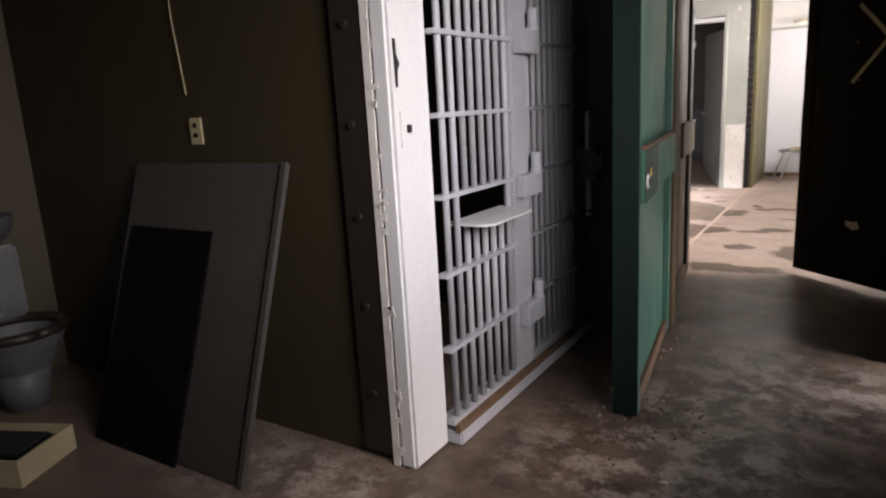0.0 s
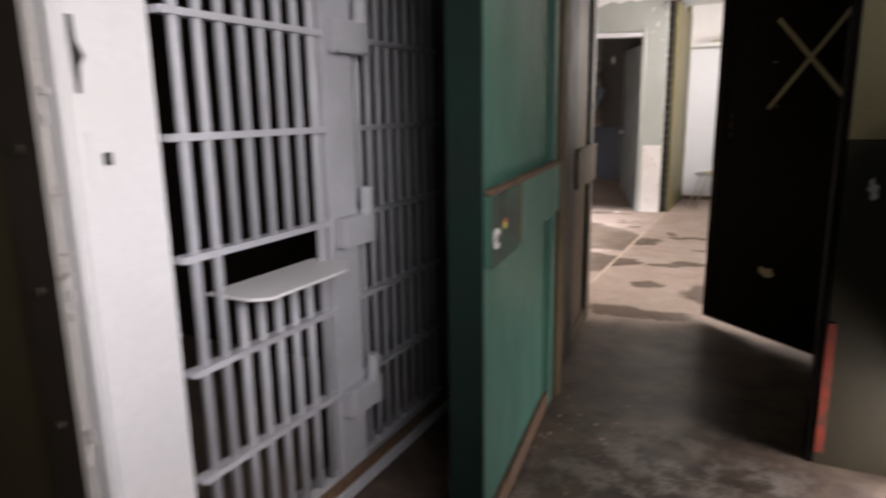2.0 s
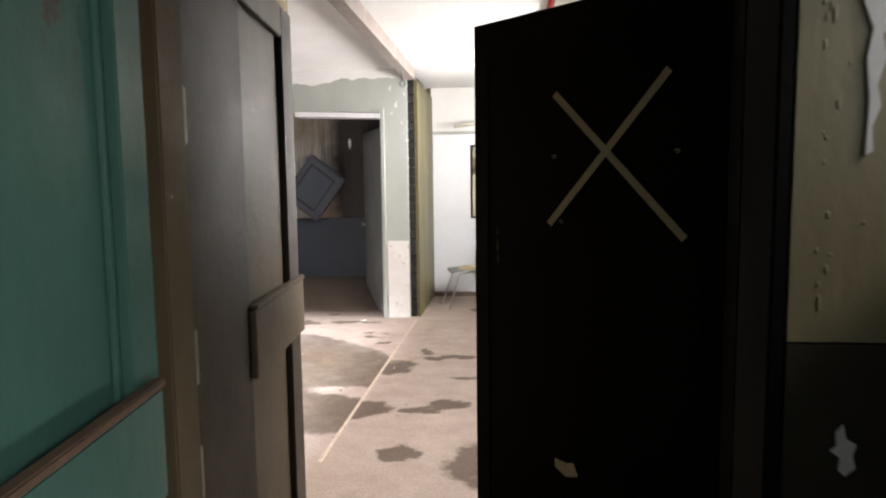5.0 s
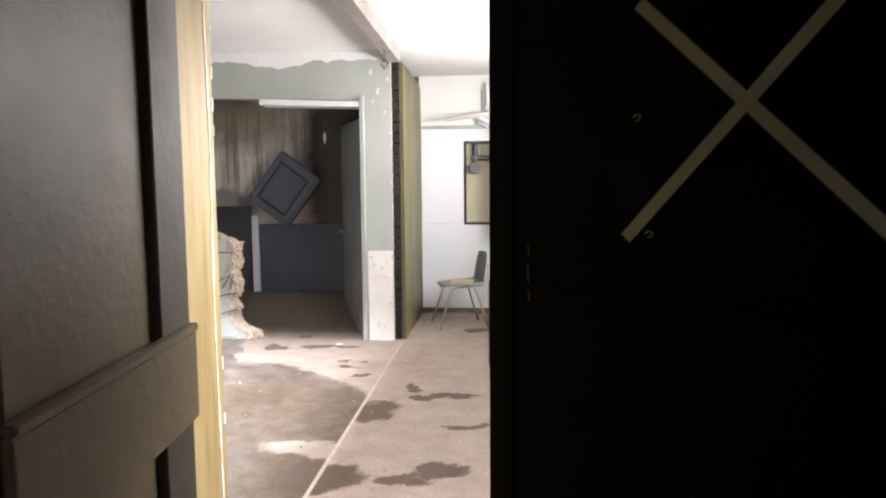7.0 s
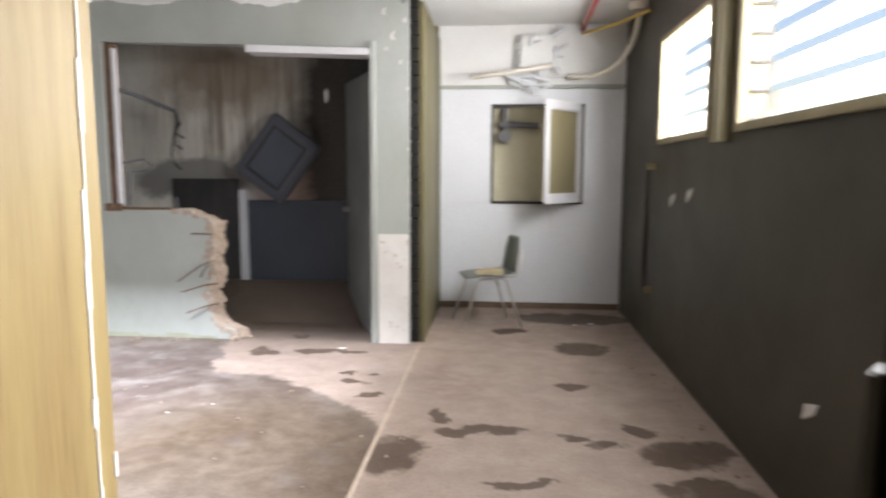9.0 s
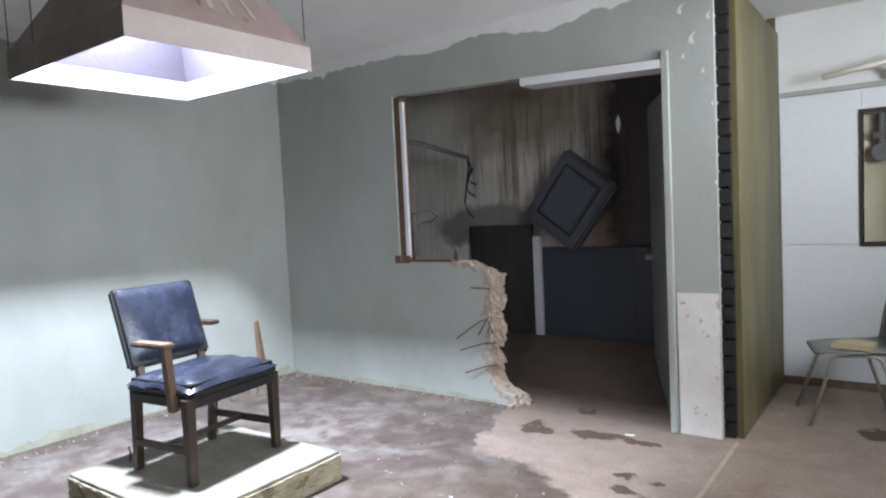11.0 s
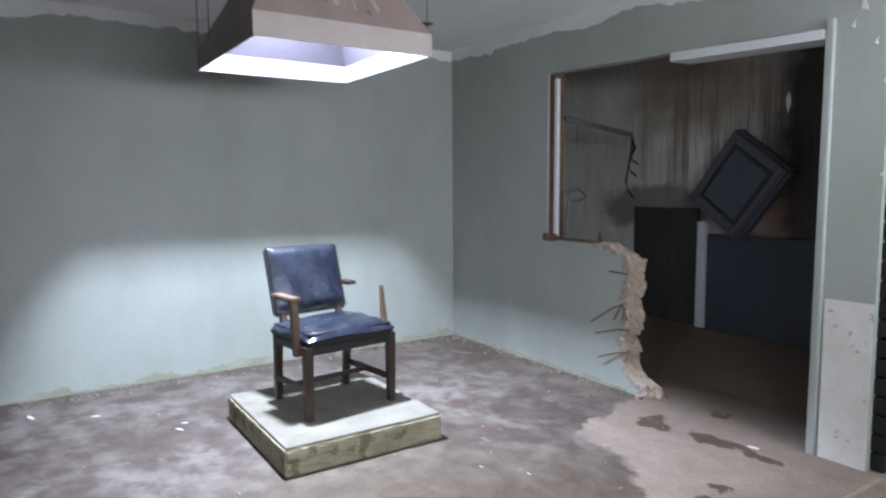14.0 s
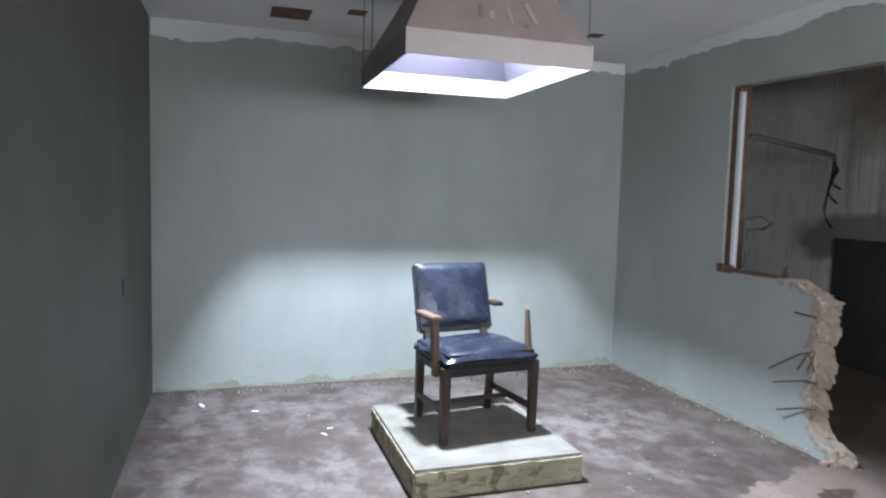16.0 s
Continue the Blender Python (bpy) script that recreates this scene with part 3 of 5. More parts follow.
def broken_edge():
    """The slanting, crumbled concrete core of the low wall, from its front skin to its back skin."""
    rng = random.Random(4)
    bm = bmesh.new()
    rows = []
    for (u0, v0), (u1, v1) in zip(front, front[1:]):
        for i in range(5):
            rows.append((u0 + (u1 - u0) * i / 5, v0 + (v1 - v0) * i / 5))
    rows.append(front[-1])
    grid = []
    for u, v in rows:
        reach = 0.075 if v < 0.95 else 0.04
        line = []
        for k in range(10):
            w = k / 9
            j = 0.0 if k == 0 else 0.015
            line.append(bm.verts.new((u - 0.012 + reach * w ** 0.8 + rng.uniform(-j, j), 9.738 + 0.104 * w, max(0.0, v + (rng.uniform(-j, j) if v > 0.02 else 0)))))
        line.append(bm.verts.new((u - 0.05, 9.844, v)))
        grid.append(line)
    for a, b in zip(grid, grid[1:]):
        for k in range(10):
            bm.faces.new((a[k], a[k + 1], b[k + 1], b[k]))
    # shallow spalled skin round the break
    for k in range(90):
        u, v = rows[rng.randrange(len(rows))]
        r = rng.uniform(0.008, 0.026)
        m = Matrix.Translation((u - rng.uniform(0.0, 0.055), 9.741, max(v - rng.uniform(0, 0.02), 0.02))) @ Matrix.Diagonal((1, 0.22, rng.uniform(0.8, 1.7), 1)) @ Euler((rng.random() * 3, rng.random() * 3, rng.random() * 3)).to_matrix().to_4x4()
        bmesh.ops.create_icosphere(bm, subdivisions=1, radius=r, matrix=m)
    return bm


structure("broken_wall_edge", broken_edge(), "concrete", "crumbled bare concrete along the broken wall edge", "rubble")
structure("jamb_bare_patch", boxes((-2.30, -2.063, 9.733, 9.739, 0, 0.86)), "barewhite", "bare flaking white plaster low on the pillar", "plaster")
tr = structure("trim", boxes((-2.355, -2.315, 9.715, 9.91, 0, 2.30), bevel=0.004), "greygreen", "grey steel door trim round the opening", "trim")
structure("trim_head", prism([(-3.30, 2.235), (-2.36, 2.20), (-2.36, 2.25), (-3.30, 2.287)], 0.20, lambda u, v, w: (u, 9.71 + w, v)), "white", "pale head strip of the opening", "trim")
structure("trim_left", boxes((-4.465, -4.40, 9.76, 9.86, 1.035, 2.32)), "rust", "rusty steel side of the broken window", "trim")
structure("trim_left_strip", boxes((-4.395, -4.365, 9.75, 9.78, 1.06, 2.28)), "white", "thin white vertical strip in the broken window", "trim")
structure("sill_rust", boxes((-4.47, -3.95, 9.735, 9.80, 1.032, 1.05), (-4.5, -4.36, 9.73, 9.76, 1.02, 1.08)), "rust", "rusted remains of the window sill", "trim")
# dark brick joint between pillar and alcove
joint = thing("brick_edge", "near-black brick edge beside the pillar", "brickwork", kind="structure")
for k in range(27):
    part("brick", boxes((-2.058, -1.992, 9.77, 9.90, 0.006 + k * 0.098, 0.094 + k * 0.098), bevel=0.004), "brick", joint)
for edges in ((-1.95, -0.21, 0.06, 1.043), (-1.95, -1.44, 1.047, 2.12), (-0.6, -0.21, 1.047, 2.12), (-1.438, -0.602, 1.97, 2.12)):
    structure("alcove_panel", boxes((edges[0], edges[1], 11.18, 11.198, edges[2], edges[3])), "panelwhite", "pale wall panel in the alcove", "panel")
structure("alcove_rail", boxes((-1.95, -0.21, 11.165, 11.198, 2.125, 2.16)), "greygreen", "grey rail above the alcove panel", "trim")
structure("baseboard", boxes((-1.95, -0.21, 11.17, 11.198, 0, 0.056)), "dirt", "dark grimy base strip", "baseboard")
structure("ceiling_beam", boxes((-2.07, -1.97, 5.84, 9.74, 2.60, 2.718)), "hoodside", "grimy beam edge under the ceiling", "beam")
def smear(lo, hi, seed):
    """A smeared lower edge of ceiling paint on a wall, with tongues running down: (along, height) points."""
    rng = random.Random(seed)
    pts, u = [(lo, 2.718)], lo
    while u < hi:
        tongue = max(0.0, math.sin(u * 4.1 + seed) * math.sin(u * 1.7)) * 0.075
        pts.append((u, 2.632 - tongue + rng.gauss(0, 0.008)))
        u += rng.uniform(0.02, 0.06)
    return pts + [(hi, 2.63), (hi, 2.718)]


structure("white_smear_north", prism(smear(-5.79, -2.07, 2), 0.004, lambda u, v, w: (u, 9.737 - w, v)), "ceiling", "white paint smeared from the ceiling", "paint")
structure("white_smear_west", prism(smear(5.85, 9.73, 5), 0.004, lambda u, v, w: (-5.797 + w, u, v)), "ceiling", "white paint smeared from the ceiling", "paint")


# windows with glass louvres
def louvre_window(name, y0, y1):
    w = thing(name, "steel window with tilted glass louvres, blown-out daylight", "window", kind="structure")
    part("window_frame", boxes((-0.23, -0.1, y0, y0 + 0.05, 1.54, 2.3), (-0.23, -0.1, y1 - 0.05, y1, 1.54, 2.3), (-0.23, -0.1, y0 + 0.05, y1 - 0.05, 1.54, 1.58), (-0.23, -0.1, y0 + 0.05, y1 - 0.05, 2.26, 2.3), bevel=0.004), "khaki", w)
    for k in range(5):
        z = 1.60 + k * 0.135
        bm = prism([(-0.17, z), (-0.10, z + 0.12), (-0.094, z + 0.117), (-0.164, z - 0.003)], y1 - y0 - 0.11, lambda u, v, q: (u, y0 + 0.055 + q, v))
        ob = part("louvre", bm, "glass", w)
        ob.visible_shadow = False
        part("louvre_clip", boxes((-0.175, -0.09, y0 + 0.05, y0 + 0.07, z - 0.01, z + 0.004), (-0.175, -0.09, y1 - 0.07, y1 - 0.05, z - 0.01, z + 0.004)), "darkbrown", w)


# out of view: extends the windows south for the lamp on the floor
louvre_window("window_unseen", 5.1, 6.6)
louvre_window("window_3", 6.6, 8.17)
louvre_window("window_2", 8.58, 9.75)
structure("window_mullion", boxes((-0.26, -0.2, 8.30, 8.42, 1.5, H)), "khaki", "khaki post between the windows", "post")


# ---- cell front ----
cell = thing("barred_cell", "grey painted barred cell front with a food slot", "cell bars")
part("end_post", boxes((-2.133, -2.06, 1.868, 2.10, 0, H), bevel=0.012), "white", cell, "chipped white painted steel post")
part("edge_strip", boxes((-2.165, -2.135, 1.868, 1.897, 0.0, H)), "barewhite", cell, "chipped dark and white corner strip")
part("sill", boxes((-2.16, -2.0, 2.10, 3.62, 0, 0.055), bevel=0.008), "steel", cell)
part("sill_edge", boxes((-2.03, -2.006, 2.10, 3.62, 0.055, 0.085)), "rust", cell)
part("edge_cover", boxes((-2.30, -2.17, 1.872, 1.896, 0.04, H)), "darkbrown", cell, "dark steel corner plate with bolts")
LEVELS = (0.09, 0.392, 0.69, 0.988, 1.285, 1.575, 1.87, 2.16)
for z in LEVELS:
    part("cross_bar", boxes((-2.068, -2.03, 2.102, 2.70, z - 0.009, z + 0.009)), "steel", cell)
    part("cross_bar", boxes((-2.085, -2.05, 2.88, 3.50, z - 0.009, z + 0.009)), "steel", cell)
for k in range(8):
    y = 2.152 + k * 0.073
    slot = 2.25 < y < 2.66
    for z0, z1 in (((0.085, 0.865), (0.99, H)) if slot else ((0.085, H),)):
        part("bar", rod(bmesh.new(), (-2.05, y, z0), (-2.05, y, z1), 0.0135), "steel", cell, smooth=True)
for k in range(9):
    y = 2.93 + k * 0.068
    part("bar", rod(bmesh.new(), (-2.07, y, 0.085), (-2.07, y, H), 0.0135), "steel", cell, smooth=True)
part("stile", boxes((-2.09, -2.035, 2.70, 2.86, 0.05, H), bevel=0.004), "steel", cell)
for z in (0.30, 0.90, 1.52, 2.1):
    part("hinge_block", boxes((-2.036, -1.985, 2.715, 2.90, z, z + 0.10), bevel=0.006), "steel", cell)
    part("hinge_pin", rod(rod(bmesh.new(), (-2.0, 2.86, z + 0.10), (-2.0, 2.86, z + 0.19), 0.022), (-2.0, 2.86, z + 0.095), (-2.0, 2.86, z + 0.115), 0.028), "steel", cell)
part("food_shelf", prism([(2.225, -2.10), (2.225, -1.95), (2.26, -1.905), (2.60, -1.905), (2.68, -1.96), (2.68, -2.10)], 0.008, lambda u, v, w: (v, u, 0.862 + w)), "white", cell, "pale steel food shelf")
part("lock_column", boxes((-2.11, -2.03, 3.50, 3.63, 0, H), bevel=0.004), "darksteel", cell)
part("lock_box", boxes((-2.03, -1.93, 3.46, 3.60, 0.88, 1.06), bevel=0.01), "darksteel", cell, "dark greasy lock mechanism")
for z in (0.70, 1.05):
    part("lock_lever", boxes((-1.975, -1.955, 3.43, 3.47, z, z + 0.2), bevel=0.004), "stainless", cell, "bright worn lever plate")
part("lock_wheel", rod(bmesh.new(), (-1.94, 3.53, 0.97), (-1.90, 3.53, 0.97), 0.055, seg=14), "darksteel", cell)
sw = thing("light_switch", "beige toggle switch on the white post", "switch")
part("plate", boxes((-2.06, -2.053, 1.905, 1.975, 1.185, 1.31), bevel=0.003), "white", sw)
part("toggle", boxes((-2.053, -2.037, 1.935, 1.947, 1.235, 1.262), bevel=0.002), "black", sw)
solid("torn_hole", prism([(1.872, 1.54), (1.885, 1.54), (1.887, 1.49), (1.903, 1.46), (1.89, 1.44), (1.886, 1.385), (1.876, 1.385)], 0.002, lambda u, v, w: (-2.0575 + w, u + 0.02, v)), "black", "dark torn slit in the white post", "hole")
for z in (0.28, 0.62, 0.95, 1.27, 1.6, 1.93):
    b = solid("bolt", rod(bmesh.new(), (-2.235, 1.872, z), (-2.235, 1.86, z), 0.013, seg=8), "darkbrown", "dark bolt head on the corner plate", "bolt", group="corner plate bolts")
rng = random.Random(8)
chips = bmesh.new()
for k in range(45):
    z = rng.uniform(0.02, 2.6)
    y, s = 1.866, rng.uniform(0.004, 0.02)
    box(chips, -2.15 + rng.uniform(0, 0.03), -2.145 + rng.uniform(0.01, 0.04), y - 0.0005, y + 0.002, z, z + s * 1.4)
solid("paint_chips", chips, "barewhite", "curled white paint chips on the corner strip", "paint chips", "stuff")
out = thing("wall_outlet_plate", "ivory outlet plate on the brown wall", "outlet")
part("plate", boxes((-3.13, -3.055, 1.89, 1.899, 1.215, 1.325), bevel=0.003), "cardboard", out)
for z in (1.245, 1.285):
    part("socket", boxes((-3.105, -3.08, 1.886, 1.89, z, z + 0.018), bevel=0.002), "black", out)
solid("cable", tube([(-3.13, 1.895, 1.42), (-3.14, 1.893, 1.55), (-3.16, 1.894, 1.72), (-3.15, 1.894, 2.1), (-3.15, 1.895, 2.7)], 0.004), "khaki", "thin wire running down the brown wall", "cable")


def leaning_board(name, x0, x1, height, foot, thick, mat, label):
    b = thing(name, label, "board", pose((x0 + x1) / 2, 1.885 - foot, 0.0, -math.degrees(math.asin(foot / height)), 0, 0))
    w = (x1 - x0) / 2
    part("sheet", boxes((-w, w, -thick, 0, 0, height), bevel=0.003), mat, b)
    return b


bd = leaning_board("loose_board", -3.50, -2.56, 1.20, 0.39, 0.018, "hardboard", "grey brown board leaning on the brown wall")
part("trim_strip", boxes((0.45, 0.475, -0.03, -0.0185, 0.0, 1.20)), "hardboard", bd)
leaning_board("leaning_board", -3.46, -2.92, 0.93, 0.36, 0.015, "doorblack", "darker smaller board leaning before the panel").matrix_world = pose(-3.19, 1.465, 0.0, -20.2, 0, 0)
# steel toilet and wash basin
toil = thing("cell_toilet", "stainless steel prison toilet with basin on top", "toilet")
part("cabinet", boxes((-4.49, -4.19, 0.90, 1.62, 0.42, 0.78), (-4.49, -4.25, 0.95, 1.60, 0.92, 1.10), bevel=0.015), "stainless", toil)
bm = bmesh.new()
bmesh.ops.create_uvsphere(bm, u_segments=24, v_segments=12, radius=0.22, matrix=pose(-4.22, 1.38, 0.92) @ Matrix.Diagonal((1, 1.1, 0.75, 1)))
bmesh.ops.bisect_plane(bm, geom=bm.verts[:] + bm.edges[:] + bm.faces[:], plane_co=(0, 0, 0.93), plane_no=(0, 0, 1), clear_outer=True)
part("basin", bm, "darksteel", toil, "dull grey basin", smooth=True)
bm = bmesh.new()
bmesh.ops.create_cone(bm, cap_ends=True, segments=24, radius1=0.10, radius2=0.13, depth=0.2, matrix=pose(-4.12, 1.5, 0.1))
bmesh.ops.create_cone(bm, cap_ends=False, segments=24, radius1=0.13, radius2=0.22, depth=0.18, matrix=pose(-4.10, 1.5, 0.29))
part("bowl", bm, "darksteel", toil, smooth=True)
ringb = tube([(-4.10 + 0.205 * math.cos(a), 1.5 + 0.205 * math.sin(a), 0.39) for a in (math.tau * i / 24 for i in range(25))], 0.025)
part("rim", ringb, "darkbrown", toil, "brown stained rim", smooth=True)
part("spout", tube([(-4.25, 1.3, 1.02), (-4.2, 1.3, 1.05), (-4.14, 1.3, 1.03)], 0.012), "stainless", toil)
bx = thing("cardboard_box", "open cream cardboard box with black scraps", "box", pose(-3.62, 1.13, 0, 0, 0, 24))
part("side", boxes((-0.25, 0.25, -0.15, -0.14, 0, 0.11), (-0.25, 0.25, 0.14, 0.15, 0, 0.11), (-0.25, -0.24, -0.14, 0.14, 0, 0.11), (0.24, 0.25, -0.14, 0.14, 0, 0.11)), "cardboard", bx)
part("bottom", boxes((-0.24, 0.24, -0.14, 0.14, 0, 0.006)), "cardboard", bx)
part("filling", boxes((-0.23, 0.22, -0.13, 0.12, 0.007, 0.085), (-0.1, 0.2, -0.1, 0.1, 0.085, 0.105), bevel=0.01), "black", bx, "black scraps in the box")


# ---- heavy doors ----
def panel_door(name, at, width, height, mat, edge_mat, label, rail_mat=None, thick=0.06, side=1, stile_mat=None, hinge_w=0.10, free_w=0.06):
    """A steel door: slab, raised stiles and rails on one face, at the hinge; local x runs to the free edge, the face looks to side * y."""
    d = thing(name, label, "door", at)
    s, z1 = hinge_w, height

    def raised(part_name, x0, x1, a, b, z0, z2, m):
        part(part_name, boxes((x0, x1, side * (thick / 2 + a), side * (thick / 2 + b), z0, z2), bevel=0.003), m, d)

    part("slab", boxes((0, width, -thick / 2, thick / 2, 0.02, z1)), mat, d)
    raised("stile", 0.0, s, 0.001, 0.022, 0.02, z1, stile_mat or mat)
    raised("stile", width - free_w, width, 0.001, 0.022, 0.02, z1, stile_mat or mat)
    raised("top_rail", s + 0.001, width - free_w - 0.001, 0.001, 0.022, z1 - 0.11, z1, mat)
    raised("bottom_rail", s + 0.001, width - free_w - 0.001, 0.001, 0.018, 0.02, 0.10, rail_mat or mat)
    lead = 0.03 if s < 0.2 else s - 0.01
    raised("middle_rail", lead, width - 0.005, 0.023, 0.040, 0.91, 1.11, mat)
    raised("rail_cap", lead, width - 0.005, 0.023, 0.046, 1.112, 1.128, rail_mat or mat)
    raised("inner_bead", s + 0.02, s + 0.034, 0.001, 0.010, 0.11, z1 - 0.12, mat)
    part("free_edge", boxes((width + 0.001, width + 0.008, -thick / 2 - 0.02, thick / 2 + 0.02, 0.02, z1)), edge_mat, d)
    return d


def heading(a, b):
    return pose(a[0], a[1], 0.0, 0, 0, math.degrees(math.atan2(b[1] - a[1], b[0] - a[0])))


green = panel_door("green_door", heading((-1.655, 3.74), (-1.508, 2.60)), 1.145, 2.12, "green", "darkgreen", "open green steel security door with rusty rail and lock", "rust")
part("lock_plate", boxes((0.817, 1.14, 0.0705, 0.074, 0.905, 1.108), bevel=0.002), "lockrust", green, "rust worn lock plate")
part("rust_band", boxes((0.775, 0.815, 0.0705, 0.0735, 0.915, 1.108)), "rust", green, "brown rusted vertical band")
part("lock_rose", rod(bmesh.new(), (1.098, 0.074, 0.988), (1.098, 0.079, 0.988), 0.029, seg=18), "barewhite", green, "chipped white lock ring")
part("keyhole", rod(bmesh.new(), (1.098, 0.079, 0.988), (1.098, 0.082, 0.988), 0.014, seg=10), "black", green)
part("sticker", rod(bmesh.new(), (1.0, 0.074, 1.015), (1.0, 0.076, 1.015), 0.016, seg=16), "yellow", green, "small red and yellow sticker")
part("sticker", boxes((0.988, 1.012, 0.076, 0.077, 1.017, 1.03)), "red", green)
tan_door = panel_door("khaki_door", heading((-1.715, 3.98), (-1.83, 5.08)), 1.10, 2.10, "khakidoor", "darkbrown", "open khaki steel door with a raised middle rail", side=-1, stile_mat="khakistile", hinge_w=0.45, free_w=0.15)
frame_1 = thing("door_frame", "dark brown steel door frame with hinges and lock gaps", "door frame", kind="structure")
part("jamb", boxes((-1.745, -1.60, 3.79, 3.885, 0, 2.16), bevel=0.004), "khakidoor", frame_1)
part("jamb", boxes((-1.745, -1.655, 3.885, 3.955, 0, 2.16)), "doorblack", frame_1)
part("jamb", boxes((-0.572, -0.547, 3.66, 3.80, 0, 2.16), bevel=0.004), "doorblack", frame_1)
part("head", boxes((-1.60, -0.573, 3.67, 3.80, 2.10, 2.16), bevel=0.004), "doorblack", frame_1)
for z in (0.35, 0.80, 1.05, 1.55, 2.0):
    part("hinge", boxes((-1.655, -1.615, 3.888, 3.925, z, z + 0.12), bevel=0.004), "chrome", frame_1, "worn bright hinge")
part("red_stripe", boxes((-0.545, -0.517, 3.654, 3.6595, 0.05, 0.56)), "redpaint", frame_1, "worn red paint stripe")

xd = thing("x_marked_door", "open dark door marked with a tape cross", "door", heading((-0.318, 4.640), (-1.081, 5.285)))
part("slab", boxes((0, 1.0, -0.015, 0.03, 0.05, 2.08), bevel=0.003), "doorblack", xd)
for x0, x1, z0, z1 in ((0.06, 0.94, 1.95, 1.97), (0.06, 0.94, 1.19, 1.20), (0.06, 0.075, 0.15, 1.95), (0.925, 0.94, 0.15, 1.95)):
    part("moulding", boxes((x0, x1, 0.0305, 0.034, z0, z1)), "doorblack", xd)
for a, b in (((0.12, 1.29), (0.61, 1.78)), ((0.63, 1.32), (0.18, 1.81))):
    va, vb = Vector((a[0], 0.0315, a[1])), Vector((b[0], 0.0315, b[1]))
    n = Vector((-(vb - va).z, 0, (vb - va).x)).normalized() * 0.0125
    off = Vector((0, 0.0012 if a[0] > 0.5 else 0.0, 0))
    bm = bmesh.new()
    q = [va - n + off, va + n + off, vb + n + off, vb - n + off]
    v1 = [bm.verts.new(p) for p in q]
    v2 = [bm.verts.new(p + Vector((0, 0.001, 0))) for p in q]
    bm.faces.new(v1), bm.faces.new(v2[::-1])
    for i in range(4):
        bm.faces.new((v1[i], v2[i], v2[(i + 1) % 4], v1[(i + 1) % 4]))
    part("tape_strip", bm, "tape", xd, "faded masking tape strip")
for x, z in ((0.15, 1.56), (0.61, 1.56), (0.17, 1.33), (0.58, 1.33)):
    part("screw_hole", tube([(x + 0.008 * math.cos(k), 0.032, z + 0.006 * math.sin(k)) for k in range(6)], 0.0018, 5), "tape", xd, "scratched rim of a screw hole")
for u, z, h in ((0.873, 1.16, 0.035), (0.875, 1.205, 0.05), (0.874, 1.27, 0.03)):
    part("scrape", prism([(u, z), (u + 0.004, z + h * 0.1), (u + 0.006, z + h * 0.6), (u + 0.002, z + h), (u - 0.001, z + h * 0.5)], 0.002, lambda a, b, w: (a, 0.0315 + w, b)), "woodworn", xd, "small scrape in the dark paint")
part("paint_chip", prism([(0.50, 0.41), (0.55, 0.395), (0.60, 0.42), (0.60, 0.45), (0.55, 0.445), (0.52, 0.455)], 0.003, lambda u, v, w: (u, 0.031 + w, v)), "tape", xd, "flaked pale patch")
part("latch", boxes((1.0, 1.012, -0.02, 0.02, 0.98, 1.2), bevel=0.003), "darksteel", xd)
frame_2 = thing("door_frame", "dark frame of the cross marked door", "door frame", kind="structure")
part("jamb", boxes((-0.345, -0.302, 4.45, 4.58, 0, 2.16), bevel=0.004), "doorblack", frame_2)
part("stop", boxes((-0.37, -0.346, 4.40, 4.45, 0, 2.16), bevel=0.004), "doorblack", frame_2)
# flaking paint on the wall beside the doorway
solid("paint_flake", prism([(-0.470, 1.080), (-0.460, 1.092), (-0.455, 1.07), (-0.440, 1.062), (-0.445, 1.045), (-0.440, 1.025), (-0.455, 1.012), (-0.464, 1.02), (-0.462, 1.04), (-0.476, 1.05), (-0.468, 1.058)], 0.004, lambda u, v, w: (u, 3.659 - w, v)), "barewhite", "white patch where the olive paint flaked off", "paint flake")
solid("paint_flake", prism([(-0.448, 1.50), (-0.438, 1.505), (-0.441, 1.54), (-0.43, 1.57), (-0.436, 1.60), (-0.425, 1.64), (-0.432, 1.67), (-0.41, 1.70), (-0.405, 1.75), (-0.415, 1.79), (-0.395, 1.84), (-0.405, 1.95), (-0.39, 2.1), (-0.40, 2.6), (-0.46, 2.6), (-0.465, 2.2), (-0.455, 2.0), (-0.468, 1.88), (-0.455, 1.80), (-0.46, 1.72), (-0.445, 1.68), (-0.452, 1.64), (-0.446, 1.58)], 0.004, lambda u, v, w: (u, 3.659 - w, v)), "barewhite", "long white peeled strip on the khaki wall", "paint flake")
# lumps and runs under the khaki paint
lump = random.Random(14)
bm = bmesh.new()
for k in range(60):
    x, z = -0.50 + lump.gauss(0, 0.006), lump.uniform(1.26, 2.3)
    if k % 3 == 0:
        x = lump.uniform(-0.53, -0.3)
    bmesh.ops.create_icosphere(bm, subdivisions=2, radius=lump.uniform(0.0018, 0.0042), matrix=Matrix.Translation((x, 3.66, z)) @ Matrix.Diagonal((0.8, 0.45, lump.uniform(1.2, 4), 1)))
solid("paint_runs", bm, "khaki", "lumps and runs of old khaki paint", "paint", "stuff", smooth=True)
# chips along the tan wall end
rng = random.Random(3)
bm = bmesh.new()
z = 0.0
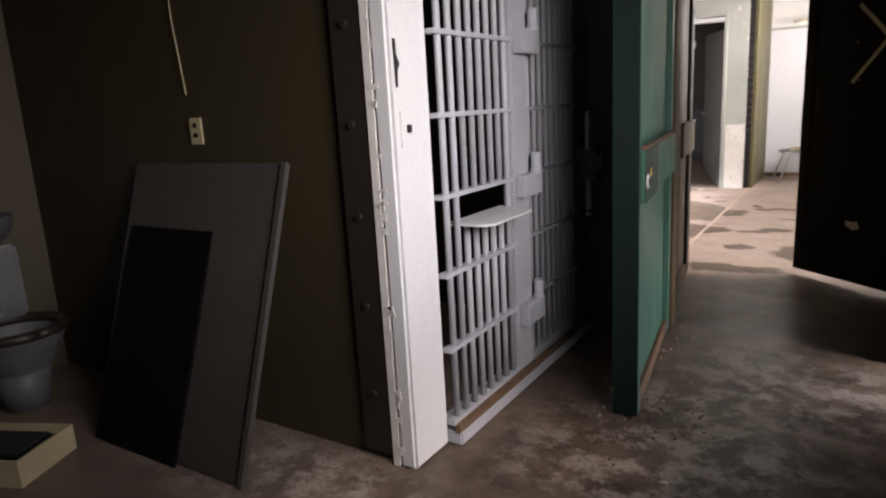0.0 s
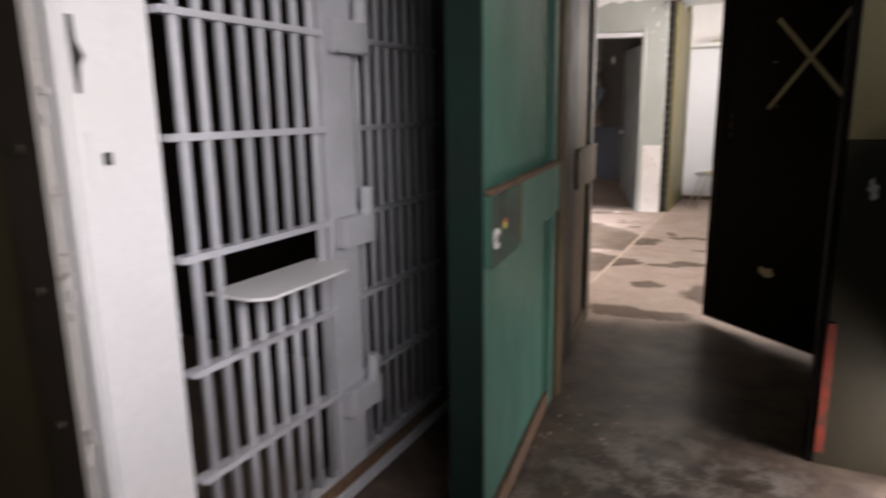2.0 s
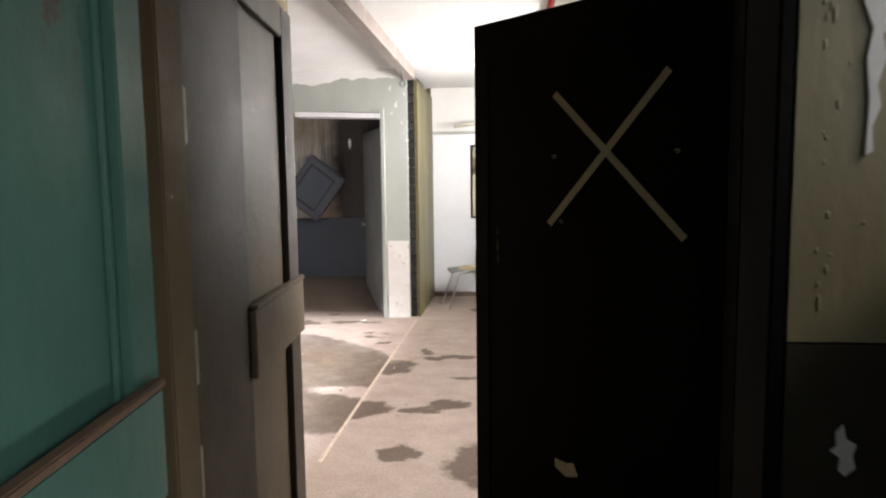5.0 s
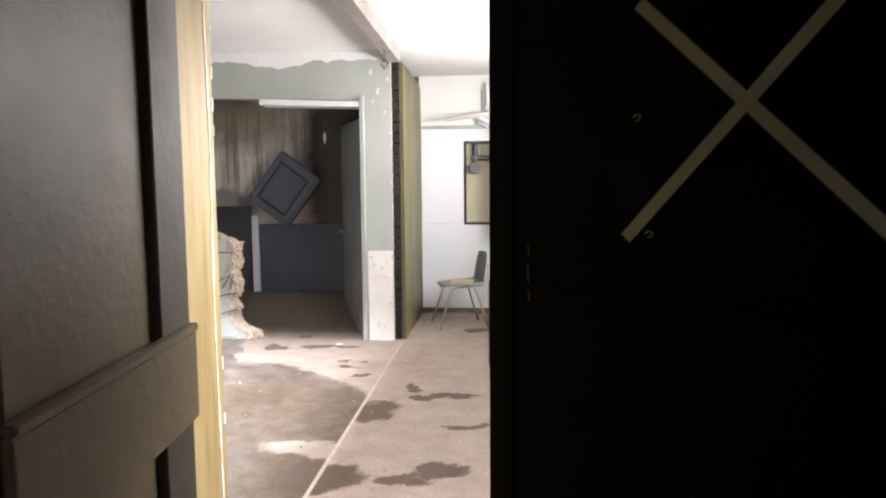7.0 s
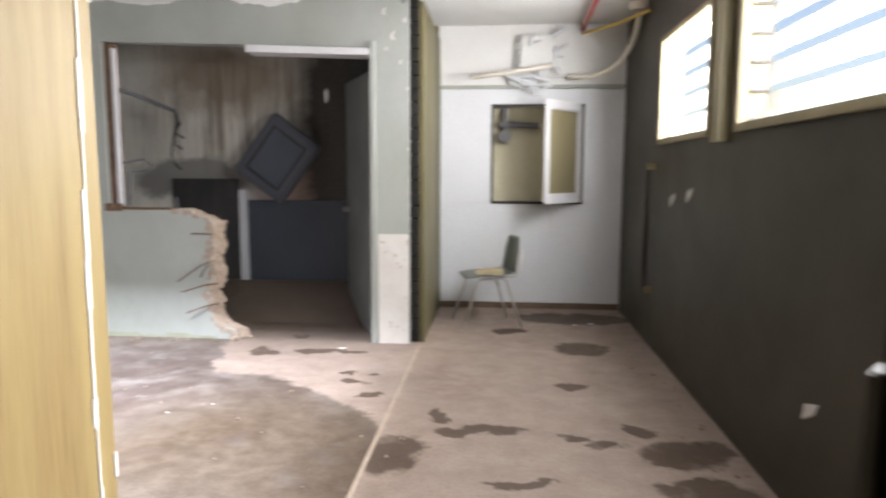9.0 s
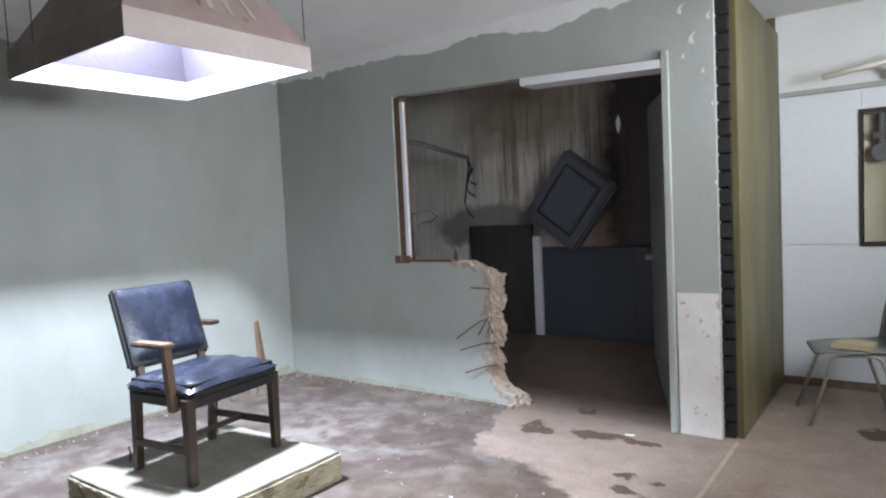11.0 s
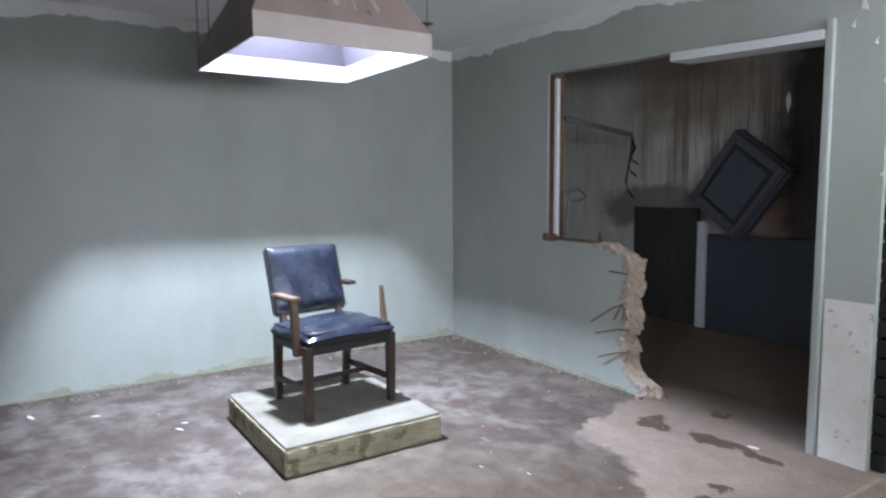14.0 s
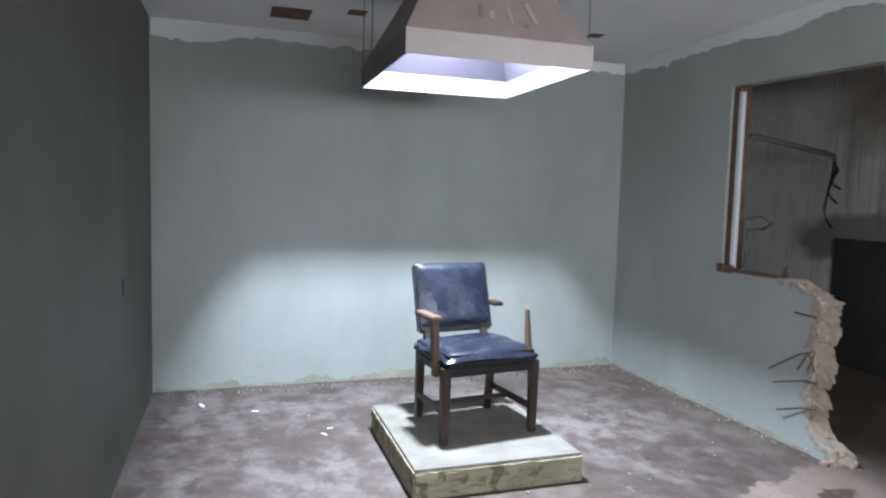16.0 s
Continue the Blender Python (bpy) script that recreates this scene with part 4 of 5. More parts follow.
while z < 2.65:
    h = rng.uniform(0.03, 0.12)
    w = rng.uniform(0.004, 0.016)
    mid_y = 5.797 + 0.006 * math.sin(z * 5)
    box(bm, -2.042, -2.037, mid_y - w * 0.5, mid_y + w * 0.35, z, z + h)
    if rng.random() < 0.4:
        box(bm, -2.042, -2.037, 5.836 - w * 0.4, 5.842, z, z + h * 0.4)
    z += h
solid("paint_chips", bm, "barewhite", "white chipped line down the wall corner", "paint chips", "stuff")

# ---- chair room ----
hd = thing("skylight_hood", "pinkish grey sheet metal hood with pale rim", "hood")
X0, X1, Y0, Y1, TX0, TX1, TY0, TY1 = -4.77, -3.66, 7.17, 8.16, -4.46, -3.94, 7.40, 7.92


def sheet(pts, thick_dir):
    bm = bmesh.new()
    a = [bm.verts.new(p) for p in pts]
    b = [bm.verts.new(Vector(p) + Vector(thick_dir)) for p in pts]
    bm.faces.new(a), bm.faces.new(b[::-1])
    for i in range(len(a)):
        j = (i + 1) % len(a)
        bm.faces.new((a[i], b[i], b[j], a[j]))
    return bm


Z0, Z1, Z2 = 2.17, 2.29, H - 0.003
for nm, pts, d, mo in (("front_panel", ((X1, Y0, Z1), (X1, Y1, Z1), (TX1, TY1, Z2), (TX1, TY0, Z2)), (-0.006, 0, -0.004), "hood"),
                       ("back_panel", ((X0, Y1, Z1), (X0, Y0, Z1), (TX0, TY0, Z2), (TX0, TY1, Z2)), (0.006, 0, -0.004), "hood"),
                       ("side_panel", ((X0, Y0, Z1), (X1, Y0, Z1), (TX1, TY0, Z2), (TX0, TY0, Z2)), (0, 0.006, -0.004), "hoodside"),
                       ("side_panel", ((X1, Y1, Z1), (X0, Y1, Z1), (TX0, TY1, Z2), (TX1, TY1, Z2)), (0, -0.006, -0.004), "hoodside")):
    part(nm, sheet(pts, d), mo, hd)
    inner = [tuple(Vector(p) + Vector(d) * 1.6) for p in pts]
    part("lining", sheet(inner, (d[0] * 0.3, d[1] * 0.3, -0.001)), "hoodin", hd, "pale lilac lining")
part("rim", boxes((X1 - 0.006, X1, Y0, Y1, Z0, Z1)), "hoodrim", hd)
part("rim", boxes((X0, X0 + 0.006, Y0, Y1, Z0, Z1)), "hoodrim", hd)
part("rim", boxes((X0 + 0.006, X1 - 0.006, Y0, Y0 + 0.006, Z0, Z1)), "hoodside", hd)
part("rim", boxes((X0 + 0.006, X1 - 0.006, Y1 - 0.006, Y1, Z0, Z1)), "hoodside", hd)
part("rim_lining", boxes((X0 + 0.007, X0 + 0.010, Y0 + 0.01, Y1 - 0.01, Z0 + 0.002, Z1), (X1 - 0.010, X1 - 0.007, Y0 + 0.01, Y1 - 0.01, Z0 + 0.002, Z1), (X0 + 0.01, X1 - 0.01, Y0 + 0.007, Y0 + 0.01, Z0 + 0.002, Z1), (X0 + 0.01, X1 - 0.01, Y1 - 0.01, Y1 - 0.007, Z0 + 0.002, Z1)), "hoodlip", hd)
for x, y in ((X0 + 0.01, Y0 + 0.01), (X1 - 0.02, Y1 - 0.02), (X0 + 0.02, Y1 - 0.01), (X0 + 0.3, Y0 + 0.004)):
    part("hanger_wire", rod(bmesh.new(), (x, y, Z1), (x + 0.0, y, H), 0.003, seg=6), "darksteel", hd)
for x, y, w in ((-5.3, 6.78, 0.13), (-5.1, 7.2, 0.06), (-5.0, 8.95, 0.05)):
    solid("ceiling_hole", boxes((x - w, x + w, y - w, y + w, H - 0.006, H - 0.002)), "rust", "rusty square hole in the white ceiling", "hole")

pl = thing("concrete_plinth", "low square concrete plinth, pale worn top and mossy sides", "plinth")
rp = random.Random(19)
bm = boxes((-4.69, -3.64, 7.25, 8.20, 0, 0.150), bevel=0.010)
bmesh.ops.subdivide_edges(bm, edges=[e for e in bm.edges if e.calc_length() > 0.1], cuts=26, use_grid_fill=True)
for v in bm.verts:
    if v.co.z > 0.01:
        chip = rp.uniform(0, 0.007) + (0.012 if rp.random() < 0.06 else 0)
        v.co.x += chip if v.co.x < -4.67 else -chip if v.co.x > -3.66 else 0
        v.co.y += chip if v.co.y < 7.27 else -chip if v.co.y > 8.18 else 0
        v.co.z -= rp.uniform(0, 0.004)
part("base", bm, "plinth", pl)
part("top_skin", boxes((-4.678, -3.652, 7.262, 8.188, 0.140, 0.1545), bevel=0.003), "plinthtop", pl, "pale dusty top")


def armchair():
    """Dark wooden armchair with vinyl seat and back; local front is +x, the seat centre is at the origin."""
    c = thing("armchair", "old dark wooden armchair with worn blue-black vinyl", "chair")

    def taper(x, y, x2, y2, z0, z1, s0, s1, mat="wood", nm="leg", label=""):
        bm = bmesh.new()
        q = []
        for cx, cy, z, s in ((x, y, z0, s0), (x2, y2, z1, s1)):
            q.append([bm.verts.new((cx + a * s, cy + b * s, z)) for a, b in ((-1, -1), (1, -1), (1, 1), (-1, 1))])
        bm.faces.new(q[0][::-1]), bm.faces.new(q[1])
        for i in range(4):
            bm.faces.new((q[0][i], q[0][(i + 1) % 4], q[1][(i + 1) % 4], q[1][i]))
        bmesh.ops.bevel(bm, geom=list(bm.edges), offset=0.004, segments=1, affect="EDGES")
        part(nm, bm, mat, c, label)

    taper(0.23, -0.27, 0.23, -0.27, 0, 0.40, 0.021, 0.026)
    taper(0.23, 0.27, 0.23, 0.27, 0, 0.40, 0.021, 0.026)
    taper(-0.27, -0.23, -0.23, -0.24, 0, 0.42, 0.020, 0.024)
    taper(-0.27, 0.23, -0.23, 0.24, 0, 0.42, 0.020, 0.024)
    taper(-0.245, -0.19, -0.40, -0.18, 0.42, 0.86, 0.02, 0.017, nm="back_post")
    taper(-0.245, 0.19, -0.40, 0.18, 0.42, 0.86, 0.02, 0.017, nm="back_post")
    for y in (-0.25, 0.25):
        part("stretcher", boxes((-0.25, 0.22, y - 0.011, y + 0.011, 0.13, 0.165), bevel=0.003), "wood", c)
    part("stretcher", boxes((-0.03, -0.005, -0.24, 0.24, 0.135, 0.16), bevel=0.003), "wood", c)
    part("apron", boxes((-0.235, 0.255, -0.272, 0.272, 0.35, 0.40), bevel=0.006), "vinyledge", c)
    bm = boxes((-0.25, 0.27, -0.285, 0.285, 0.39, 0.45), bevel=0.022)
    top = [v for v in bm.verts if v.co.z > 0.445]
    for v in top:
        v.co.z += 0.012
    part("seat_band", bm, "vinyledge", c, "black vinyl seat band")
    bm = bmesh.new()
    bmesh.ops.create_grid(bm, x_segments=18, y_segments=18, size=0.5)
    for v in bm.verts:
        u, w = v.co.x * 2, v.co.y * 2
        dome = (1 - u ** 4) * (1 - w ** 4)
        v.co = Vector((0.011 + u * 0.258, w * 0.282, 0.432 + 0.062 * dome ** 0.5 + 0.004 * math.sin(u * 9 + w * 4)))
    part("seat_cushion", bm, "vinyl", c, "shiny worn blue vinyl seat", smooth=True)
    lean = pose(-0.255, 0, 0.46, 0, -19, 0)
    bm = boxes((-0.028, 0.018, -0.245, 0.245, 0.03, 0.44), bevel=0.014)
    bmesh.ops.transform(bm, matrix=lean, verts=bm.verts)
    part("backrest_edge", bm, "vinyledge", c)
    bm = bmesh.new()
    bmesh.ops.create_grid(bm, x_segments=16, y_segments=16, size=0.5)
    for v in bm.verts:
        u, w = v.co.x * 2, v.co.y * 2
        dome = (1 - u ** 6) * (1 - w ** 6)
        v.co = lean @ Vector((0.012 + 0.03 * dome ** 0.6 + 0.002 * math.sin(w * 7 + u * 3), w * 0.232, 0.245 + u * 0.19))
    part("backrest_cushion", bm, "vinyl", c, "scuffed shiny vinyl back", smooth=True)
    taper(0.15, -0.292, 0.13, -0.30, 0.34, 0.63, 0.021, 0.02, "woodworn", "arm_post")
    part("arm", boxes((-0.10, 0.17, -0.335, -0.27, 0.632, 0.655), bevel=0.006), "woodworn", c, "worn wooden arm, broken short")
    taper(0.15, 0.285, 0.11, 0.285, 0.34, 0.66, 0.022, 0.011, "woodworn", "arm_post", "broken bare arm post")
    part("arm_stub", boxes((-0.36, -0.22, 0.235, 0.30, 0.63, 0.652), bevel=0.005), "wood", c, "stub of the missing arm")
    bm = bmesh.new()
    r = random.Random(2)
    for k in range(26):
        y = r.uniform(-0.2, 0.2)
        x = r.uniform(0.1, 0.25)
        rod(bm, (x, y, 0.348), (x + r.uniform(-0.02, 0.02), y + r.uniform(-0.02, 0.02), 0.348 - r.uniform(0.01, 0.04)), 0.0015, seg=4)
    tagged(part("torn_lining", bm, "dirt", c), kind="stuff")
    return c


armchair().matrix_world = pose(-4.185, 7.755, 0.157, 0, 0, 7) @ Matrix.Diagonal((0.92, 1.04, 1.06, 1))
solid("dead_stalk", tube([(-4.55, 7.52, 0.155), (-4.555, 7.525, 0.2), (-4.56, 7.52, 0.235)], 0.006), "dirt", "small dark stalk on the plinth", "stalk")
lt = random.Random(11)
for x, y, s, a, m in ((-4.65, 6.95, 0.06, 30, "paper"), (-4.75, 7.0, 0.04, 80, "paper"), (-5.4, 6.2, 0.10, 15, "paper"), (-3.0, 8.3, 0.02, 0, "paper"), (-3.2, 8.15, 0.018, 10, "paper"), (-5.5, 9.1, 0.4, 60, "dirt"), (-5.2, 9.4, 0.25, 20, "dirt"), (-4.2, 9.55, 0.07, 5, "dirt"),
                      (-0.55, 10.55, 0.05, 20, "paper"), (-0.7, 10.5, 0.04, 70, "paper"), (-1.85, 10.35, 0.04, 10, "cardboard"), (-2.55, 9.55, 0.06, 10, "paper"), (-3.3, 6.7, 0.03, 10, "paper"), (-1.25, 2.2, 0.03, 10, "paper"), (-1.4, 1.95, 0.025, 50, "paper"), (-5.2, 6.55, 0.05, 75, "paper")):
    bm = prism([(-s / 2, -s * 0.11), (s * 0.2, -s * 0.16), (s / 2, 0), (s * 0.3, s * 0.13), (-s * 0.4, s * 0.1)], 0.006, lambda u, v, w: (u, v, w))
    ob = solid("scrap", bm, m, "small scrap of litter on the floor", "litter", group="floor litter")
    ob.matrix_world = pose(x, y, 0.0, 0, 0, a)
def ragged_band(lo, hi, rng, low=0.015, high=0.085):
    """A strip along the foot of a wall with a ragged top: (along, height) points."""
    pts, u, v = [(lo, 0.001)], lo, 0.04
    while u < hi:
        v = min(high, max(low, v + rng.gauss(0, 0.013)))
        pts.append((u, v))
        u += rng.uniform(0.01, 0.06)
    return pts + [(hi, 0.03), (hi, 0.001)]


gr = random.Random(41)
structure("base_grime_west", prism(ragged_band(5.86, 9.72, gr), 0.003, lambda u, v, q: (-5.7995 + q, u, v)), "moss", "pale mossy grime along the foot of the wall", "grime")
structure("base_grime_north", prism(ragged_band(-5.78, -3.62, gr, 0.008, 0.045), 0.003, lambda u, v, q: (u, 9.7395 - q, v)), "moss", "pale mossy grime along the foot of the wall", "paint")
deb = bmesh.new()
for k in range(420):
    side = lt.random()
    if side < 0.4:
        x, y = lt.uniform(-5.78, -5.6), lt.uniform(5.9, 9.7)
    elif side < 0.6:
        x, y = lt.uniform(-5.7, -3.4), 9.73 - abs(lt.gauss(0, 0.06))
    elif side < 0.8:
        x, y = lt.uniform(-1.75, -1.2), lt.uniform(2.5, 3.9)
    else:
        x, y = lt.uniform(-5.0, -0.4), lt.uniform(6.2, 9.5)
    s = lt.uniform(0.003, 0.011)
    bmesh.ops.create_cube(deb, size=s, matrix=pose(x, y, s * 0.35, lt.uniform(0, 90), 20, lt.uniform(0, 90)))
solid("grit", deb, "concrete", "crumbs of plaster and grit on the floor", "grit", "stuff")
structure("floor_seam", boxes((-1.985, -1.965, 5.9, 9.72, 0.0005, 0.004)), "concrete", "pale seam line in the floor", "seam")
solid("wall_slit", boxes((-4.5, -4.485, 5.8405, 5.844, 0.93, 1.02)), "black", "short dark slit in the grey wall", "slit")
# bent reinforcing bars in the broken edge
for k, pts in enumerate((((-3.70, 9.735, 0.845), (-3.62, 9.70, 0.85), (-3.52, 9.71, 0.845)), ((-3.80, 9.66, 0.47), (-3.62, 9.70, 0.60), (-3.52, 9.72, 0.64), (-3.55, 9.70, 0.52)), ((-3.64, 9.72, 0.50), (-3.55, 9.70, 0.63), (-3.50, 9.70, 0.52)), ((-3.78, 9.68, 0.385), (-3.6, 9.72, 0.44), (-3.5, 9.73, 0.45)), ((-3.75, 9.69, 0.215), (-3.6, 9.72, 0.27), (-3.5, 9.73, 0.29)))):
    solid("rebar", tube([(x - 0.09, y, z) for x, y, z in pts], 0.006, 6), "rust", "bent rusty reinforcing bar in the broken wall", "rebar", group="reinforcing bars")
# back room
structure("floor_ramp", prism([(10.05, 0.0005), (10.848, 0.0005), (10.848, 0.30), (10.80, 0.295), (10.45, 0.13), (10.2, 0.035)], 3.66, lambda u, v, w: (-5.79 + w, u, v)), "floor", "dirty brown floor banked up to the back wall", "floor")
solid("stained_board", boxes((-4.50, -3.85, 10.815, 10.848, 0.302, 1.265), bevel=0.004), "blackboard", "black stained low panel on the back wall", "panel")
dado = thing("blue_dado", "dark blue grey low wall boards", "board")
for x0, x1 in ((-3.755, -2.9405), (-2.9395, -2.125)):
    part("board", boxes((x0, x1, 10.81, 10.848, 0.302, 1.065), bevel=0.003), "bluegrey", dado)
solid("pale_post", boxes((-3.835, -3.76, 10.79, 10.849, 0.30, 1.16), bevel=0.003), "panelwhite", "thin pale upright post on the back wall", "post")
ld = thing("inner_door", "grey door leaf swung into the back room", "door", heading((-2.385, 9.95), (-2.75, 10.70)))
part("leaf", boxes((0, 0.83, -0.02, 0.02, 0.015, 2.12), bevel=0.003), "leafgrey", ld)
part("knob", rod(bmesh.new(), (0.76, 0.02, 1.0), (0.76, 0.07, 1.0), 0.025, seg=12), "chrome", ld)
tv = thing("wall_monitor", "dark grey plastic set hung askew on a wall arm", "monitor", pose(-3.40, 10.60, 1.455, 0, 37, 0))
part("front_shell", boxes((-0.265, 0.275, 0.012, 0.12, -0.325, 0.325), bevel=0.022), "plastic", tv)
part("bezel", boxes((-0.235, -0.185, 0, 0.02, -0.305, 0.305), (0.185, 0.235, 0, 0.02, -0.305, 0.305), (-0.185, 0.185, 0, 0.02, 0.235, 0.305), (-0.185, 0.185, 0, 0.02, -0.305, -0.235), bevel=0.006), "plastic", tv)
part("groove", boxes((-0.184, -0.168, 0.004, 0.0115, -0.234, 0.234), (0.168, 0.184, 0.004, 0.0115, -0.234, 0.234), (-0.168, 0.168, 0.004, 0.0115, 0.218, 0.234), (-0.168, 0.168, 0.004, 0.0115, -0.234, -0.218)), "black", tv)
part("inset", boxes((-0.16, 0.16, 0.0, 0.0115, -0.21, 0.21), bevel=0.005), "bluegrey", tv)
part("rear_shell", prism([(-0.245, 0.12), (0.262, 0.12), (0.20, 0.20), (-0.17, 0.20)], 0.54, lambda u, v, w: (u, v, w - 0.27)), "black", tv)
part("mount_arm", boxes((-0.03, 0.03, 0.20, 0.248, -0.03, 0.03)), "darksteel", tv)
solid("bent_rail", tube([(-4.44, 9.90, 1.99), (-4.40, 10.05, 1.965), (-4.30, 10.44, 1.885), (-4.275, 10.5, 1.87), (-4.27, 10.5, 1.83)], 0.021, 8), "darksteel", "dark bent rail hanging in the broken window", "rail")
for dx, l in ((0, 0.34), (0.02, 0.24), (-0.025, 0.52)):
    solid("hanging_wire", tube([(-4.27, 10.5, 1.86), (-4.25 + dx, 10.5, 1.76), (-4.30 + dx, 10.5, 1.87 - l * 0.75), (-4.27 + dx, 10.5, 1.87 - l * 0.9), (-4.22 + dx, 10.5, 1.87 - l)], 0.008, 6), "black", "black wire dangling from the rail", "wire", group="dangling wires")
solid("bent_bracket", tube([(-4.36, 9.80, 1.40), (-4.22, 9.84, 1.43), (-4.15, 9.86, 1.38), (-4.22, 9.86, 1.34), (-4.33, 9.84, 1.33), (-4.34, 9.82, 1.06)], 0.01, 6), "darksteel", "bent metal bracket in the broken window", "bracket")
solid("sill_stub", prism([(-3.98, 1.03), (-3.93, 1.03), (-3.945, 1.13), (-3.965, 1.10)], 0.02, lambda u, v, w: (u, 9.80 + w, v)), "darksteel", "small dark metal stub on the sill", "stub")
# unidentified small white spot; the wire is added to hold it up
scrap = thing("hung_pale_spot", "small pale spot hung on an added wire", "scrap")
part("wire", rod(bmesh.new(), (-2.83, 10.25, 2.0), (-2.83, 10.25, H - 0.001), 0.0015, seg=5), "black", scrap)
part("flap", prism([(-2.845, 1.99), (-2.825, 2.03), (-2.81, 1.98), (-2.815, 1.94), (-2.83, 1.90), (-2.84, 1.94)], 0.004, lambda u, v, w: (u, 10.248 + w, v)), "paper", scrap)

# ---- alcove ----
nc = thing("wall_cabinet", "recessed wall cabinet with its white door ajar", "cabinet")
part("back", boxes((-1.44, -0.60, 11.36, 11.38, 1.05, 1.96)), "cream", nc)
part("side", boxes((-1.46, -1.44, 11.17, 11.38, 1.03, 1.98)), "darkbrown", nc)
part("side", boxes((-0.60, -0.58, 11.17, 11.38, 1.03, 1.98)), "darkbrown", nc)
part("shelf", boxes((-1.44, -0.60, 11.165, 11.36, 1.03, 1.05)), "darkbrown", nc)
part("shelf", boxes((-1.44, -0.60, 11.165, 11.36, 1.96, 1.98)), "darkbrown", nc)
swing = heading((-0.625, 11.15), (-0.98, 10.70))


def swung(*rows, bevel=0.004):
    bm = boxes(*rows, bevel=bevel)
    bmesh.ops.transform(bm, matrix=swing, verts=bm.verts)
    return bm


dr = part("door", swung((0, 0.57, -0.012, 0.0, 1.05, 1.98)), "white", nc, "white door leaf standing ajar")
part("door_frame", swung((0.51, 0.57, 0.001, 0.016, 1.05, 1.98), (0, 0.05, 0.001, 0.016, 1.05, 1.98), (0.051, 0.509, 0.001, 0.016, 1.90, 1.98), (0.051, 0.509, 0.001, 0.016, 1.05, 1.14)), "white", dr)
part("door_panel", swung((0.055, 0.505, 0.001, 0.006, 1.145, 1.895)), "khaki", dr, "drab olive inner panel")
part("pipe_valve", rod(rod(bmesh.new(), (-1.38, 11.28, 1.80), (-1.0, 11.28, 1.78), 0.03), (-1.33, 11.28, 1.62), (-1.33, 11.28, 1.95), 0.028), "darksteel", nc, "dark valve and pipe in the cabinet")
part("valve_wheel", rod(bmesh.new(), (-1.33, 11.22, 1.68), (-1.33, 11.25, 1.68), 0.06, seg=14), "darksteel", nc)
part("latch", boxes((-0.87, -0.85, 11.12, 11.16, 0.78, 1.0)), "white", nc)


def school_chair():
    """A stackable moulded chair on bent tube legs; local front is -x."""
    c = thing("school_chair", "grey green moulded plastic chair on metal legs", "chair")
    bm = bmesh.new()
    bmesh.ops.create_grid(bm, x_segments=12, y_segments=10, size=0.5)
    for v in bm.verts:
        u, w = v.co.x * 2, v.co.y * 2
        v.co = Vector((u * 0.215, w * 0.21 * (1 - 0.12 * u * u), 0.44 + 0.02 * w * w + 0.025 * max(0, u) ** 2 - 0.015 * max(0, -u) ** 2))
    bmesh.ops.solidify(bm, geom=bm.faces[:], thickness=0.008)
    part("seat", bm, "chairgreen", c, smooth=True)
    bm = bmesh.new()
    bmesh.ops.create_grid(bm, x_segments=10, y_segments=10, size=0.5)
    for v in bm.verts:
        u, w = v.co.x * 2, v.co.y * 2
        v.co = Vector((0.225 + 0.05 * (u + 1) / 2 - 0.03 * w * w, w * 0.19 * (1 - 0.25 * max(0, u) ** 3), 0.62 + u * 0.155))
    bmesh.ops.solidify(bm, geom=bm.faces[:], thickness=0.008)
    part("backrest", bm, "chairgreen", c, smooth=True)
    for y in (-0.17, 0.17):
        part("leg", tube([(-0.27, y * 1.25, 0), (-0.14, y, 0.40), (-0.11, y, 0.425), (0, y, 0.43)], 0.011), "chrome", c, smooth=True)
        part("leg", tube([(0.25, y * 1.25, 0), (0.12, y, 0.40), (0.09, y, 0.425), (0, y, 0.43)], 0.011), "chrome", c, smooth=True)
        part("back_support", tube([(0.05, y * 0.9, 0.43), (0.21, y * 0.9, 0.44), (0.245, y * 0.9, 0.5), (0.26, y * 0.9, 0.66)], 0.01), "chrome", c, smooth=True)
    return c


school_chair().matrix_world = pose(-1.47, 10.50, 0, 0, 0, 17)
solid("chair_scrap", prism([(-0.12, -0.08), (0.1, -0.1), (0.12, 0.05), (-0.05, 0.1)], 0.035, lambda u, v, w: (-1.45 + u, 10.48 + v, 0.452 + w)), "cardboard", "torn scrap lying on the chair seat", "scrap")
solid("red_pipe", tube([(-0.62, 11.15, 2.66), (-0.64, 10.2, 2.67), (-0.66, 9.0, 2.675), (-0.68, 7.0, 2.68)], 0.022), "red", "red sprinkler pipe under the ceiling", "pipe", smooth=True)
solid("yellow_conduit", tube([(-0.62, 11.14, 2.62), (-0.4, 10.8, 2.62), (-0.215, 10.2, 2.60)], 0.014), "yellow", "thin yellow conduit under the ceiling", "conduit", smooth=True)
solid("drooping_pipe", tube(curve_points((-0.25, 10.45, 2.70), (-0.2, 10.7, 2.12), (-0.75, 11.1, 2.22), 14), 0.022), "pipe", "cream pipe drooping from a ceiling fitting", "pipe", smooth=True)
solid("ceiling_fitting", rod(bmesh.new(), (-0.25, 10.45, 2.66), (-0.25, 10.45, H), 0.07, 0.09, 14), "pipe", "cream round ceiling fitting", "fitting")
